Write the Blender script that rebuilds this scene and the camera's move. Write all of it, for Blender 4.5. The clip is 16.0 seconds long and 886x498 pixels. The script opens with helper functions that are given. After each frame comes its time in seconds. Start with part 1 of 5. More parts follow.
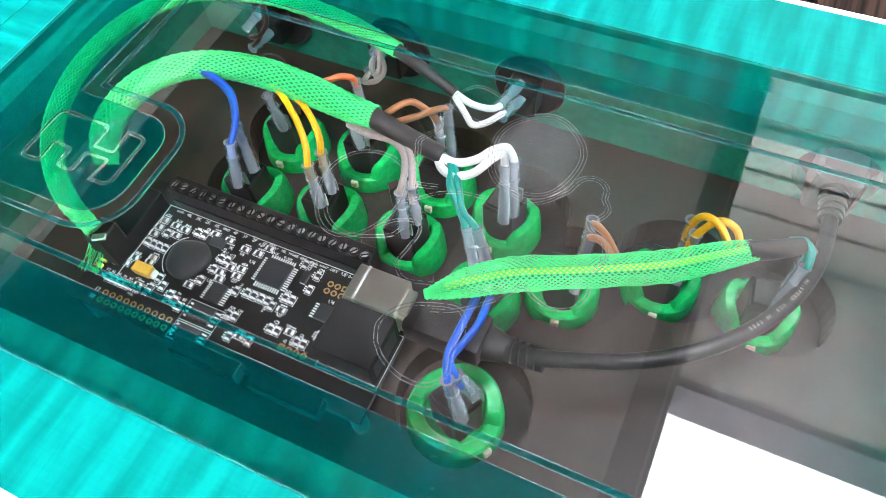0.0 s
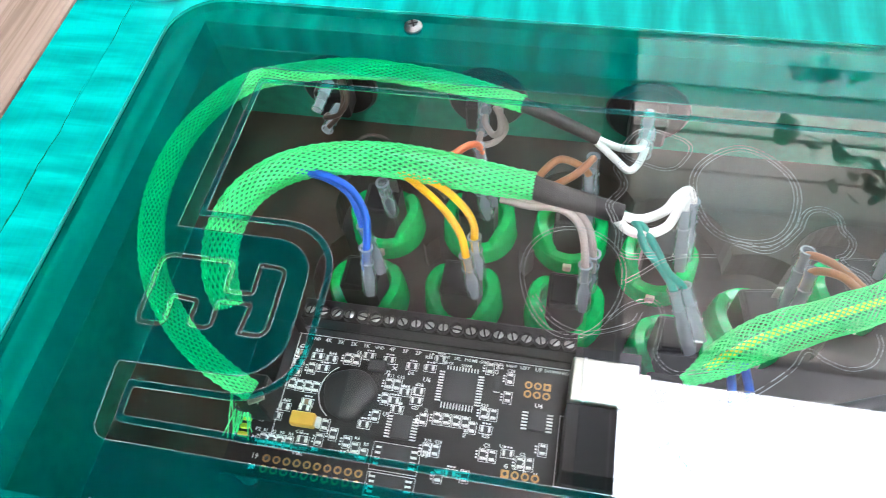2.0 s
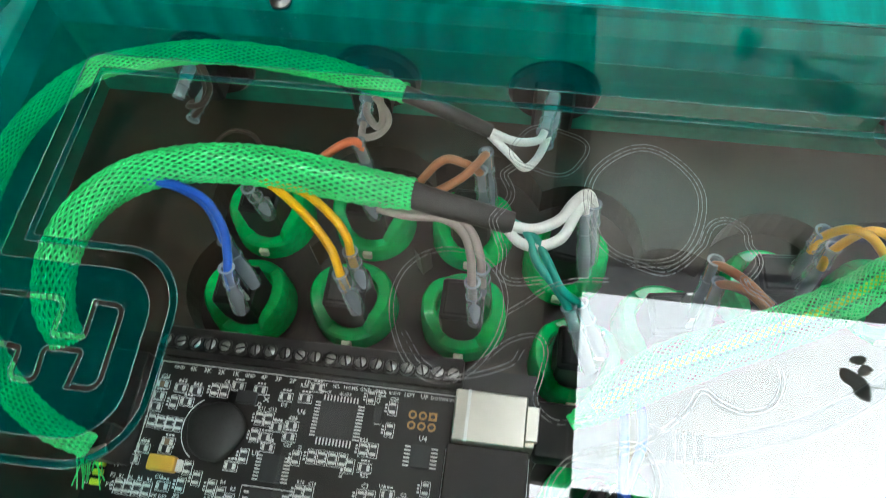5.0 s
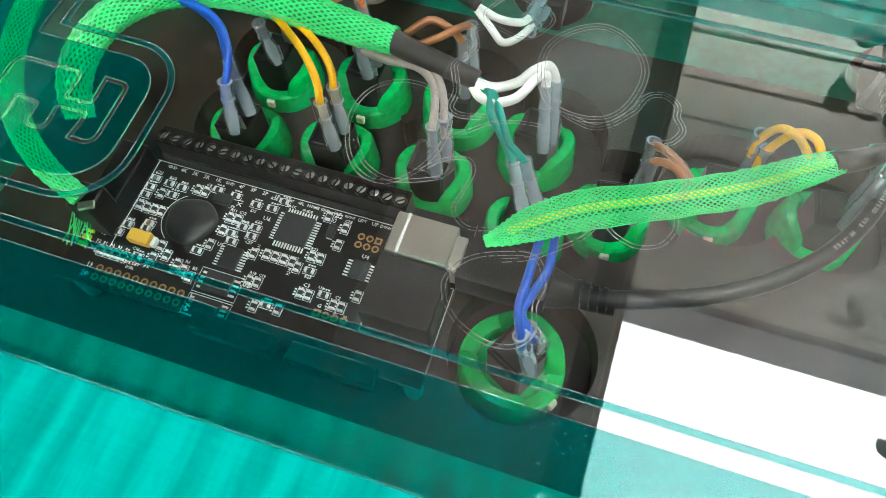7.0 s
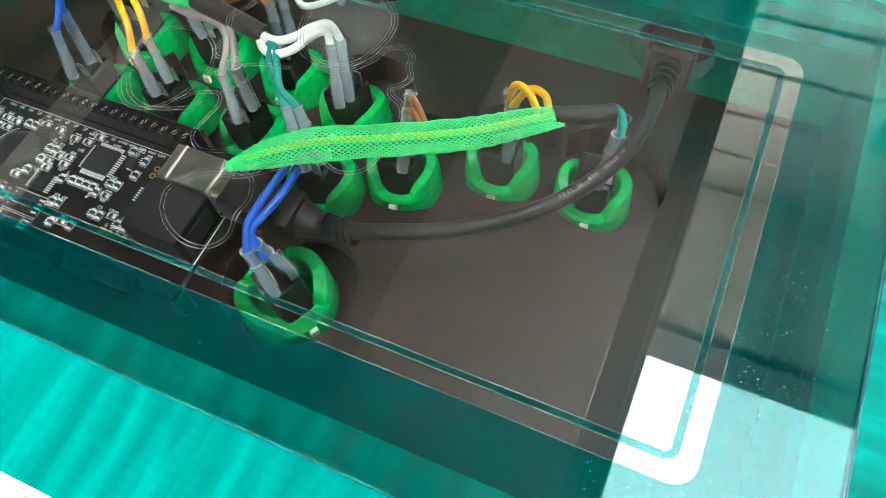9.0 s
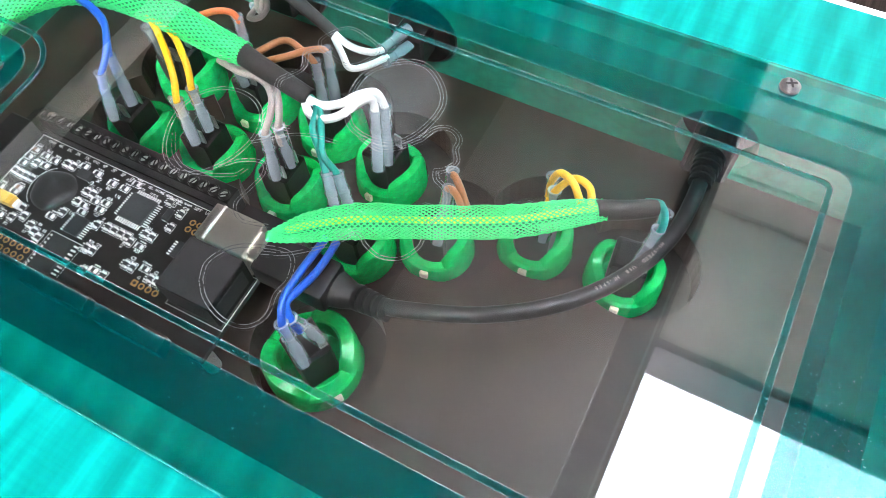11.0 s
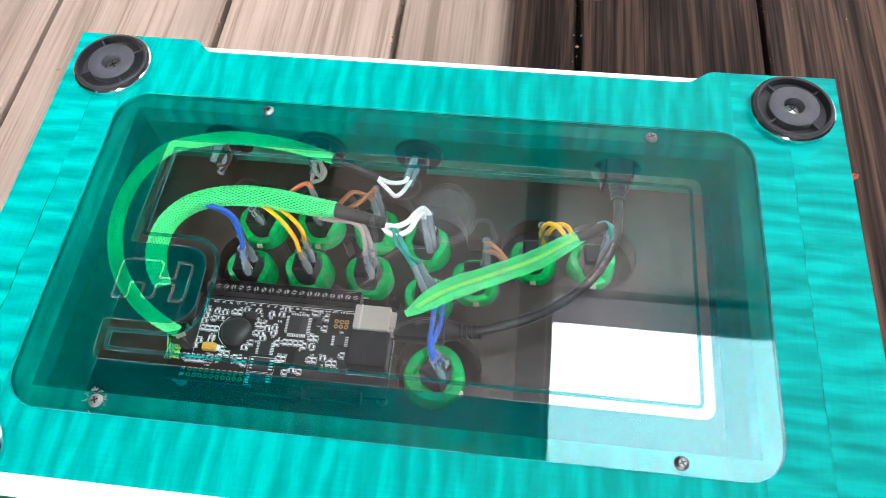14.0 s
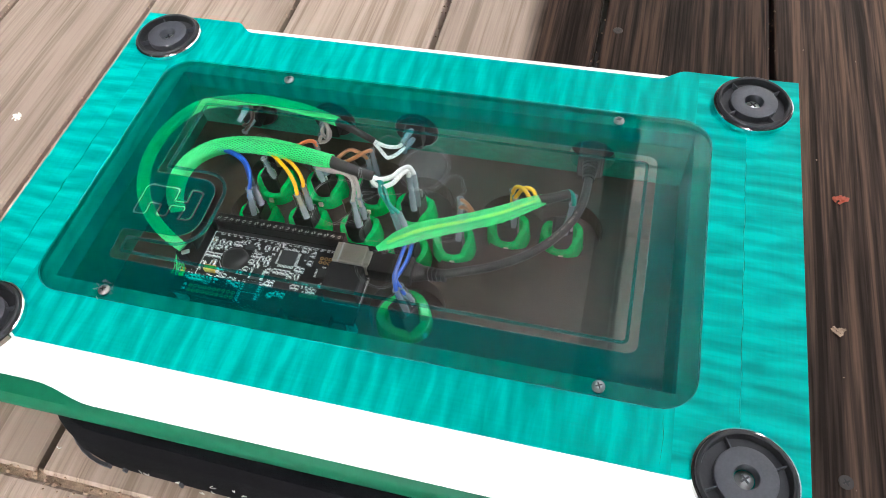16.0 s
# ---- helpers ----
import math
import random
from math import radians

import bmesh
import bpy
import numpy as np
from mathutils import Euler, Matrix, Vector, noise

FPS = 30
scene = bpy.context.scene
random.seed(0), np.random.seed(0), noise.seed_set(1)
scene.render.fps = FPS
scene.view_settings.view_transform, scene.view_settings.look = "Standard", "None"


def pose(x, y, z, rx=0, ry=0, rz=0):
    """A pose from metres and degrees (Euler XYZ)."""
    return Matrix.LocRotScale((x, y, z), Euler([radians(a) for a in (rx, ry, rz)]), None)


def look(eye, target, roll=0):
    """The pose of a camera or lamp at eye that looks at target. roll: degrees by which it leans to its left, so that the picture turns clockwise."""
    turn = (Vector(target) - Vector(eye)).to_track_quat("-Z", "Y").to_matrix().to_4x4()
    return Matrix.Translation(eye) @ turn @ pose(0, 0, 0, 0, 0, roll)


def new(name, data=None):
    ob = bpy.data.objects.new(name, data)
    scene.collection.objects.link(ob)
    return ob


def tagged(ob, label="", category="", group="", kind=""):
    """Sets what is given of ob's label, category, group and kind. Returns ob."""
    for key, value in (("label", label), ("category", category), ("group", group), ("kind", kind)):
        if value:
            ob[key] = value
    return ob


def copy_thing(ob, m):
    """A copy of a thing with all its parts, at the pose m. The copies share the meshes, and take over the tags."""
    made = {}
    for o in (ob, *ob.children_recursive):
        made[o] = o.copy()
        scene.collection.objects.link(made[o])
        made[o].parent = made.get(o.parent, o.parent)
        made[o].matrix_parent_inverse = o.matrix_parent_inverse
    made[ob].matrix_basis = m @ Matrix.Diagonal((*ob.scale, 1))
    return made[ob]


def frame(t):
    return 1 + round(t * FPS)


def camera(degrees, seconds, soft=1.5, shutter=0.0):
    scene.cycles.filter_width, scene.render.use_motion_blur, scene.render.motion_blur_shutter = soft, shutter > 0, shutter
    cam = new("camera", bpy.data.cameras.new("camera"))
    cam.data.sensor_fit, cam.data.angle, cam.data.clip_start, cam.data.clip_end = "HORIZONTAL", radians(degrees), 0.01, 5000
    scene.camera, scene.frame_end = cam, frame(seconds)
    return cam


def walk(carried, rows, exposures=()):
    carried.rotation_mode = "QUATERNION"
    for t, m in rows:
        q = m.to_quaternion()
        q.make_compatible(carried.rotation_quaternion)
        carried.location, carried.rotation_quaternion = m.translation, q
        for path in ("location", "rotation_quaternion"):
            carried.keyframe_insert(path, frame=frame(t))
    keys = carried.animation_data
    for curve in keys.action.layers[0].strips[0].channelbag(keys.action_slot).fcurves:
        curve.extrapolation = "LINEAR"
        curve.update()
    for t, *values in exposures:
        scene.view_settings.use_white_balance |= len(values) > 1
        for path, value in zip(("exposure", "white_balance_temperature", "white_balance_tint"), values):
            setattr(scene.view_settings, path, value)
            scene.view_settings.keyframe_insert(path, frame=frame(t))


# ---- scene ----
cam = camera(62.60, 16.0, 0.6, 0.2)
PATH = [
    (0, (0.05533, -0.09372, 0.15307), (0.00099, -0.00106, -0.01564), -6.68),
    (0.5, (0.03707, -0.09416, 0.14977), (-0.01154, 0.00558, -0.01663), -6.57),
    (1, (0.01412, -0.08842, 0.15023), (-0.02494, 0.01726, -0.01502), -5.23),
    (1.5, (0.00119, -0.08185, 0.14918), (-0.03875, 0.02208, -0.01697), -8.90),
    (2, (-0.02708, -0.08511, 0.14618), (-0.05651, 0.01628, -0.02368), -7.04),
    (2.5, (-0.04704, -0.08174, 0.14517), (-0.07430, 0.01276, -0.02898), -8.94),
    (3, (-0.05449, -0.06637, 0.14357), (-0.08063, 0.02693, -0.03140), -9.44),
    (3.5, (-0.04749, -0.04984, 0.13658), (-0.07151, 0.04764, -0.03639), -8.47),
    (4, (-0.03391, -0.04252, 0.13374), (-0.05223, 0.05100, -0.04209), -6.62),
    (4.5, (-0.01967, -0.04084, 0.13538), (-0.03406, 0.04504, -0.04467), -5.12),
    (5, (-0.01042, -0.05198, 0.13770), (-0.02889, 0.03187, -0.04294), -5.34),
    (5.2, (-0.00871, -0.06385, 0.13553), (-0.02989, 0.02424, -0.04277), -4.95),
    (7.3, (0.03645, -0.09106, 0.13754), (-0.00087, -0.01009, -0.04149), -6.32),
    (7.5, (0.04637, -0.09178, 0.13853), (0.00546, -0.00957, -0.03914), -7.87),
    (8, (0.06848, -0.09106, 0.14123), (0.02275, -0.00872, -0.03520), -9.11),
    (8.5, (0.08341, -0.08964, 0.14236), (0.03944, -0.00711, -0.03443), -6.93),
    (9, (0.10522, -0.09055, 0.13825), (0.05667, -0.00730, -0.03700), -7.75),
    (9.2, (0.10803, -0.08926, 0.13883), (0.06336, -0.00736, -0.03807), -5.82),
    (11.5, (0.07776, -0.07621, 0.14951), (0.02637, 0.00760, -0.02466), -3.89),
    (12, (0.04372, -0.08486, 0.15045), (-0.01079, -0.00086, -0.02268), -4.96),
    (12.5, (-0.02704, -0.08083, 0.17148), (-0.07459, 0.00595, -0.00232), -5.75),
    (13, (-0.03039, -0.08718, 0.20953), (-0.06585, 0.01068, 0.03875), -5.64),
    (13.5, (0.00770, -0.11973, 0.24719), (-0.00948, -0.02217, 0.07344), -2.63),
    (14, (0.04271, -0.13630, 0.27553), (0.02670, -0.04332, 0.09918), -3.84),
    (14.5, (0.06821, -0.15299, 0.28560), (0.04805, -0.05760, 0.11097), -4.31),
    (15, (0.08257, -0.17233, 0.29103), (0.05965, -0.06993, 0.12077), -3.33),
    (15.5, (0.09237, -0.18766, 0.28858), (0.06298, -0.07966, 0.12283), -3.88),
    (16, (0.10159, -0.19797, 0.27544), (0.06341, -0.09084, 0.11092), -6.98),
]
walk(cam, [(t, look(eye, target, roll)) for t, eye, target, roll in PATH], exposures=[(0, 5.35, 6200, 17), (1, 5.45, 6200, 17), (1.5, 5.30, 6200, 17), (2, 5.15, 6250, 14), (2.5, 5.03, 6300, 13), (3.5, 4.60, 6500, 6), (4, 4.45, 6550, 4), (4.5, 4.40, 6550, 4), (5, 4.32, 6500, 3), (7.5, 4.93, 6600, 4), (8.5, 4.96, 6600, 4), (9, 5.10, 6550, 5), (11.5, 5.55, 6200, 17), (12, 5.55, 6200, 17), (12.5, 5.35, 6200, 17), (13, 5.35, 6200, 15), (13.5, 5.22, 6200, 14), (14, 5.08, 6180, 13), (14.5, 5.00, 6230, 10), (15, 4.90, 6270, 9), (16, 4.85, 6270, 9)])

# ---- world and light ----
world = bpy.data.worlds.new("overcast_sky")
scene.world = world
world.use_nodes = True
wn, wl = world.node_tree.nodes, world.node_tree.links
sky = wn.new("ShaderNodeTexSky")
sky.sky_type, sky.sun_disc = "NISHITA", False
sky.sun_elevation, sky.sun_rotation = radians(48), radians(150)
sky.air_density, sky.dust_density = 1.0, 4.0
grey = wn.new("ShaderNodeHueSaturation")
grey.inputs["Saturation"].default_value = 0.25
wl.new(sky.outputs[0], grey.inputs["Color"])
wl.new(grey.outputs[0], wn["Background"].inputs["Color"])
wn["Background"].inputs["Strength"].default_value = 0.15
sun = new("sun", bpy.data.lights.new("sun", "SUN"))
sun.data.energy, sun.data.angle, sun.data.color = 0.5, radians(30), (1.0, 0.97, 0.93)
sun.matrix_world = look((1.2, -2.4, 3.0), (0, 0, 0))

# ---- materials ----
def mat(name, color=(0.5, 0.5, 0.5), rough=0.5, metal=0.0, coat=0.0, spec=0.5, noise_scale=0.0, noise_amount=0.15,
        bump=0.0, bump_scale=0.0, per_object=0.0, sub=0.0, trans=0.0):
    m = bpy.data.materials.new(name)
    m.use_nodes = True
    n, l = m.node_tree.nodes, m.node_tree.links
    b = n["Principled BSDF"]
    b.inputs["Base Color"].default_value = (*color, 1)
    b.inputs["Roughness"].default_value = rough
    b.inputs["Metallic"].default_value = metal
    b.inputs["Coat Weight"].default_value = coat
    b.inputs["Coat Roughness"].default_value = 0.06
    b.inputs["Specular IOR Level"].default_value = spec
    b.inputs["Transmission Weight"].default_value = trans
    if sub:
        b.inputs["Subsurface Weight"].default_value = sub
        b.inputs["Subsurface Scale"].default_value = 0.003
        b.inputs["Subsurface Radius"].default_value = (0.4, 1.0, 0.5)
    tc = n.new("ShaderNodeTexCoord")
    if noise_scale or per_object:
        mix = n.new("ShaderNodeMix")
        mix.data_type, mix.blend_type = "RGBA", "MULTIPLY"
        mix.inputs["Factor"].default_value = 1.0
        mix.inputs["A"].default_value = (*color, 1)
        add = n.new("ShaderNodeMath")
        add.operation = "ADD"
        add.inputs[0].default_value, add.inputs[1].default_value = 1.0, 0.0
        if noise_scale:
            big, small, mul = n.new("ShaderNodeTexNoise"), n.new("ShaderNodeTexNoise"), n.new("ShaderNodeMapRange")
            big.inputs["Scale"].default_value, small.inputs["Scale"].default_value = noise_scale, noise_scale * 7
            big.inputs["Detail"].default_value = 4
            both = n.new("ShaderNodeMath")
            both.operation = "ADD"
            l.new(tc.outputs["Object"], big.inputs["Vector"])
            l.new(tc.outputs["Object"], small.inputs["Vector"])
            l.new(big.outputs["Fac"], both.inputs[0])
            l.new(small.outputs["Fac"], both.inputs[1])
            mul.inputs["From Min"].default_value, mul.inputs["From Max"].default_value = 0.6, 1.4
            mul.inputs["To Min"].default_value, mul.inputs["To Max"].default_value = 1 - noise_amount, 1 + noise_amount
            l.new(both.outputs[0], mul.inputs["Value"])
            l.new(mul.outputs[0], add.inputs[0])
        if per_object:
            info, span = n.new("ShaderNodeObjectInfo"), n.new("ShaderNodeMapRange")
            span.inputs["To Min"].default_value, span.inputs["To Max"].default_value = -per_object, per_object
            l.new(info.outputs["Random"], span.inputs["Value"])
            l.new(span.outputs[0], add.inputs[1])
        l.new(add.outputs[0], mix.inputs["B"])
        l.new(mix.outputs["Result"], b.inputs["Base Color"])
    if bump:
        tex, bn = n.new("ShaderNodeTexNoise"), n.new("ShaderNodeBump")
        tex.inputs["Scale"].default_value, tex.inputs["Detail"].default_value = bump_scale, 4
        bn.inputs["Strength"].default_value, bn.inputs["Distance"].default_value = bump, 0.001
        l.new(tc.outputs["Object"], tex.inputs["Vector"])
        l.new(tex.outputs["Fac"], bn.inputs["Height"])
        l.new(bn.outputs[0], b.inputs["Normal"])
    return m


def figured_wood(name, along_y, low, high):
    """Dyed green maple: curly figure in bands across the grain, fine grain streaks along it, clear lacquer."""
    m = mat(name, (0.0, 0.3, 0.22), 0.45, spec=0.06)
    n, l = m.node_tree.nodes, m.node_tree.links
    b, tc = n["Principled BSDF"], n["Texture Coordinate"]
    turn = n.new("ShaderNodeMapping")
    turn.inputs["Rotation"].default_value = (0, 0, 0 if along_y else radians(90))
    info = n.new("ShaderNodeObjectInfo")
    shift = n.new("ShaderNodeVectorMath")
    shift.operation = "SCALE"
    shift.inputs[0].default_value = (3.1, 5.7, 0)
    l.new(info.outputs["Random"], shift.inputs["Scale"])
    l.new(tc.outputs["Object"], turn.inputs["Vector"])
    l.new(shift.outputs[0], turn.inputs["Location"])

    def scaled(sx, sy):
        mp = n.new("ShaderNodeMapping")
        mp.inputs["Scale"].default_value = (sx, sy, 1)
        l.new(turn.outputs[0], mp.inputs["Vector"])
        return mp.outputs[0]

    def stretched(sx, sy, detail=3.0, distort=0.0):
        tx = n.new("ShaderNodeTexNoise")
        tx.inputs["Scale"].default_value, tx.inputs["Detail"].default_value, tx.inputs["Distortion"].default_value = 1, detail, distort
        l.new(scaled(sx, sy), tx.inputs["Vector"])
        return tx.outputs["Fac"]

    band = n.new("ShaderNodeTexWave")
    band.wave_type, band.bands_direction, band.wave_profile = "BANDS", "Y", "SIN"
    band.inputs["Scale"].default_value, band.inputs["Distortion"].default_value = 1.0, 9.0
    band.inputs["Detail"].default_value, band.inputs["Detail Scale"].default_value, band.inputs["Detail Roughness"].default_value = 2.0, 1.1, 0.55
    l.new(scaled(11, 30), band.inputs["Vector"])
    curl, fine = stretched(32, 135, 3, 0.6), stretched(45, 520, 3, 0.5)
    grain, blotch = stretched(900, 25), stretched(9, 9)

    def sums(a, wa, c, wc):
        s1, s2 = n.new("ShaderNodeMath"), n.new("ShaderNodeMath")
        s1.operation, s2.operation = "MULTIPLY", "MULTIPLY_ADD"
        s1.inputs[1].default_value, s2.inputs[1].default_value = wa, wc
        l.new(a, s1.inputs[0])
        l.new(c, s2.inputs[0])
        l.new(s1.outputs[0], s2.inputs[2])
        return s2.outputs[0]

    total = sums(sums(sums(band.outputs["Fac"], 0.17, curl, 0.58), 1.0, fine, 0.22), 1.0, sums(grain, 0.12, blotch, 0.24), 1.0)
    ramp = n.new("ShaderNodeValToRGB")
    ramp.color_ramp.elements[0].position, ramp.color_ramp.elements[0].color = 0.5, (0.0, *low, 1)
    ramp.color_ramp.elements[1].position, ramp.color_ramp.elements[1].color = 0.82, (0.0, *high, 1)
    e = ramp.color_ramp.elements.new(0.66)
    e.color = (0.0, *[(p + 1.15 * q) / 2.3 for p, q in zip(low, high)], 1)
    l.new(total, ramp.inputs["Fac"])
    l.new(ramp.outputs["Color"], b.inputs["Base Color"])
    bn = n.new("ShaderNodeBump")
    bn.inputs["Strength"].default_value, bn.inputs["Distance"].default_value = 0.1, 0.0006
    l.new(total, bn.inputs["Height"])
    l.new(bn.outputs[0], b.inputs["Normal"])
    return m


def deck_wood(name):
    """Weathered softwood: grain lines along y; the open side of the deck is soaked dark."""
    m = mat(name, (0.3, 0.22, 0.16), 0.8, spec=0.05)
    n, l = m.node_tree.nodes, m.node_tree.links
    b, tc = n["Principled BSDF"], n["Texture Coordinate"]
    geo, info = n.new("ShaderNodeNewGeometry"), n.new("ShaderNodeObjectInfo")
    shift = n.new("ShaderNodeVectorMath")
    shift.operation = "MULTIPLY_ADD"
    comb = n.new("ShaderNodeCombineXYZ")
    l.new(info.outputs["Random"], comb.inputs[0])
    l.new(info.outputs["Random"], comb.inputs[1])
    l.new(comb.outputs[0], shift.inputs[0])
    shift.inputs[1].default_value = (7, 13, 0)
    l.new(geo.outputs["Position"], shift.inputs[2])

    def tex(sx, sy, detail=4.0, distort=0.0):
        mp, tx = n.new("ShaderNodeMapping"), n.new("ShaderNodeTexNoise")
        mp.inputs["Scale"].default_value = (sx, sy, 1)
        tx.inputs["Scale"].default_value, tx.inputs["Detail"].default_value, tx.inputs["Distortion"].default_value = 1, detail, distort
        l.new(shift.outputs[0], mp.inputs["Vector"])
        l.new(mp.outputs[0], tx.inputs["Vector"])
        return tx.outputs["Fac"]

    rings, fibre, stain = tex(140, 3.0, 3, 0.8), tex(520, 14, 3), tex(9, 5, 5)
    a1, a2 = n.new("ShaderNodeMath"), n.new("ShaderNodeMath")
    a1.operation = a2.operation = "MULTIPLY_ADD"
    a1.inputs[1].default_value, a2.inputs[1].default_value, a2.inputs[2].default_value = 0.75, 0.35, 0.0
    l.new(rings, a1.inputs[0])
    l.new(fibre, a2.inputs[0])
    l.new(a2.outputs[0], a1.inputs[2])
    ramp = n.new("ShaderNodeValToRGB")
    ramp.color_ramp.elements[0].position, ramp.color_ramp.elements[0].color = 0.42, (0.32, 0.238, 0.18, 1)
    ramp.color_ramp.elements[1].position, ramp.color_ramp.elements[1].color = 0.66, (0.51, 0.39, 0.31, 1)
    e = ramp.color_ramp.elements.new(0.52)
    e.color = (0.43, 0.328, 0.257, 1)
    l.new(a1.outputs[0], ramp.inputs["Fac"])
    tone, toned = n.new("ShaderNodeMapRange"), n.new("ShaderNodeMix")
    tone.inputs["To Min"].default_value, tone.inputs["To Max"].default_value = 0.8, 1.12
    l.new(info.outputs["Random"], tone.inputs["Value"])
    toned.data_type, toned.blend_type = "RGBA", "MULTIPLY"
    toned.inputs["Factor"].default_value = 1.0
    l.new(ramp.outputs["Color"], toned.inputs["A"])
    l.new(tone.outputs[0], toned.inputs["B"])
    blot = n.new("ShaderNodeMix")
    blot.data_type, blot.blend_type = "RGBA", "MULTIPLY"
    blot.inputs["Factor"].default_value = 0.45
    l.new(toned.outputs["Result"], blot.inputs["A"])
    l.new(stain, blot.inputs["B"])
    # soaked part, with an uneven border
    sep, wob, edge = n.new("ShaderNodeSeparateXYZ"), n.new("ShaderNodeMath"), n.new("ShaderNodeMapRange")
    l.new(geo.outputs["Position"], sep.inputs[0])
    wob.operation = "MULTIPLY_ADD"
    wob.inputs[1].default_value = 0.03
    l.new(stain, wob.inputs[0])
    l.new(sep.outputs["X"], wob.inputs[2])
    edge.inputs["From Min"].default_value, edge.inputs["From Max"].default_value = 0.040, 0.058
    l.new(wob.outputs[0], edge.inputs["Value"])
    wet = n.new("ShaderNodeMix")
    wet.data_type, wet.blend_type = "RGBA", "MIX"
    soak = n.new("ShaderNodeValToRGB")
    soak.color_ramp.elements[0].position, soak.color_ramp.elements[0].color = 0.42, (0.012, 0.0075, 0.0055, 1)
    soak.color_ramp.elements[1].position, soak.color_ramp.elements[1].color = 0.66, (0.088, 0.052, 0.035, 1)
    e = soak.color_ramp.elements.new(0.54)
    e.color = (0.034, 0.0215, 0.0165, 1)
    l.new(a1.outputs[0], soak.inputs["Fac"])
    deep, soaked = n.new("ShaderNodeMapRange"), n.new("ShaderNodeMix")
    deep.inputs["To Min"].default_value, deep.inputs["To Max"].default_value = 0.75, 1.3
    l.new(info.outputs["Random"], deep.inputs["Value"])
    soaked.data_type, soaked.blend_type = "RGBA", "MULTIPLY"
    soaked.inputs["Factor"].default_value = 1.0
    l.new(soak.outputs["Color"], soaked.inputs["A"])
    l.new(deep.outputs[0], soaked.inputs["B"])
    l.new(soaked.outputs["Result"], wet.inputs["B"])
    l.new(edge.outputs[0], wet.inputs["Factor"])
    l.new(blot.outputs["Result"], wet.inputs["A"])
    l.new(wet.outputs["Result"], b.inputs["Base Color"])
    rr = n.new("ShaderNodeMapRange")
    rr.inputs["To Min"].default_value, rr.inputs["To Max"].default_value = 0.8, 0.5
    l.new(edge.outputs[0], rr.inputs["Value"])
    l.new(rr.outputs[0], b.inputs["Roughness"])
    bn = n.new("ShaderNodeBump")
    bn.inputs["Strength"].default_value, bn.inputs["Distance"].default_value = 0.5, 0.002
    l.new(a1.outputs[0], bn.inputs["Height"])
    l.new(bn.outputs[0], b.inputs["Normal"])
    return m


def clear_sheet(name, tint=(0.97, 0.99, 0.98), gloss_at=0.05, rough=0.0, haze=0.0, haze_color=(0.5, 0.5, 0.5), gloss_color=(1, 1, 1), blur=0.0, dust=0.0):
    """Clear or tinted plastic: light goes straight through, and the surface mirrors more at a slant."""
    m = bpy.data.materials.new(name)
    m.use_nodes = True
    n, l = m.node_tree.nodes, m.node_tree.links
    n.remove(n["Principled BSDF"])
    body = n.new("ShaderNodeBsdfRefraction" if blur else "ShaderNodeBsdfTransparent")
    body.inputs["Color"].default_value = (*tint, 1)
    if blur:
        body.inputs["Roughness"].default_value, body.inputs["IOR"].default_value = blur, 1.2
    if haze:
        dif, mx, clear = n.new("ShaderNodeBsdfDiffuse"), n.new("ShaderNodeMixShader"), body
        dif.inputs["Color"].default_value = (*haze_color, 1)
        mx.inputs[0].default_value = haze
        l.new(clear.outputs[0], mx.inputs[1])
        l.new(dif.outputs[0], mx.inputs[2])
        body = mx
    if dust:
        tc, speck, patch, cut, gate, both = (n.new("ShaderNodeTexCoord"), n.new("ShaderNodeTexNoise"), n.new("ShaderNodeTexNoise"),
                                             n.new("ShaderNodeMapRange"), n.new("ShaderNodeMapRange"), n.new("ShaderNodeMath"))
        speck.inputs["Scale"].default_value, patch.inputs["Scale"].default_value = 1900, 11
        cut.inputs["From Min"].default_value, cut.inputs["From Max"].default_value = 0.66, 0.74
        gate.inputs["From Min"].default_value, gate.inputs["From Max"].default_value, gate.inputs["To Max"].default_value = 0.48, 0.7, dust
        both.operation = "MULTIPLY"
        l.new(tc.outputs["Object"], speck.inputs["Vector"])
        l.new(tc.outputs["Object"], patch.inputs["Vector"])
        l.new(speck.outputs["Fac"], cut.inputs["Value"])
        l.new(patch.outputs["Fac"], gate.inputs["Value"])
        l.new(cut.outputs[0], both.inputs[0])
        l.new(gate.outputs[0], both.inputs[1])
        grit, over = n.new("ShaderNodeBsdfDiffuse"), n.new("ShaderNodeMixShader")
        grit.inputs["Color"].default_value = (0.35, 0.75, 0.72, 1)
        l.new(both.outputs[0], over.inputs[0])
        l.new(body.outputs[0], over.inputs[1])
        l.new(grit.outputs[0], over.inputs[2])
        body = over
    if gloss_at:
        gloss, slant, power, span, mix = (n.new("ShaderNodeBsdfGlossy"), n.new("ShaderNodeLayerWeight"), n.new("ShaderNodeMath"),
                                          n.new("ShaderNodeMapRange"), n.new("ShaderNodeMixShader"))
        gloss.inputs["Roughness"].default_value = rough
        gloss.inputs["Color"].default_value = (*gloss_color, 1)
        power.operation = "POWER"
        power.inputs[1].default_value = 5.0
        span.inputs["To Min"].default_value = gloss_at
        l.new(slant.outputs["Facing"], power.inputs[0])
        l.new(power.outputs[0], span.inputs["Value"])
        l.new(span.outputs[0], mix.inputs[0])
        l.new(body.outputs[0], mix.inputs[1])
        l.new(gloss.outputs[0], mix.inputs[2])
        body = mix
    l.new(body.outputs[0], n["Material Output"].inputs["Surface"])
    return m


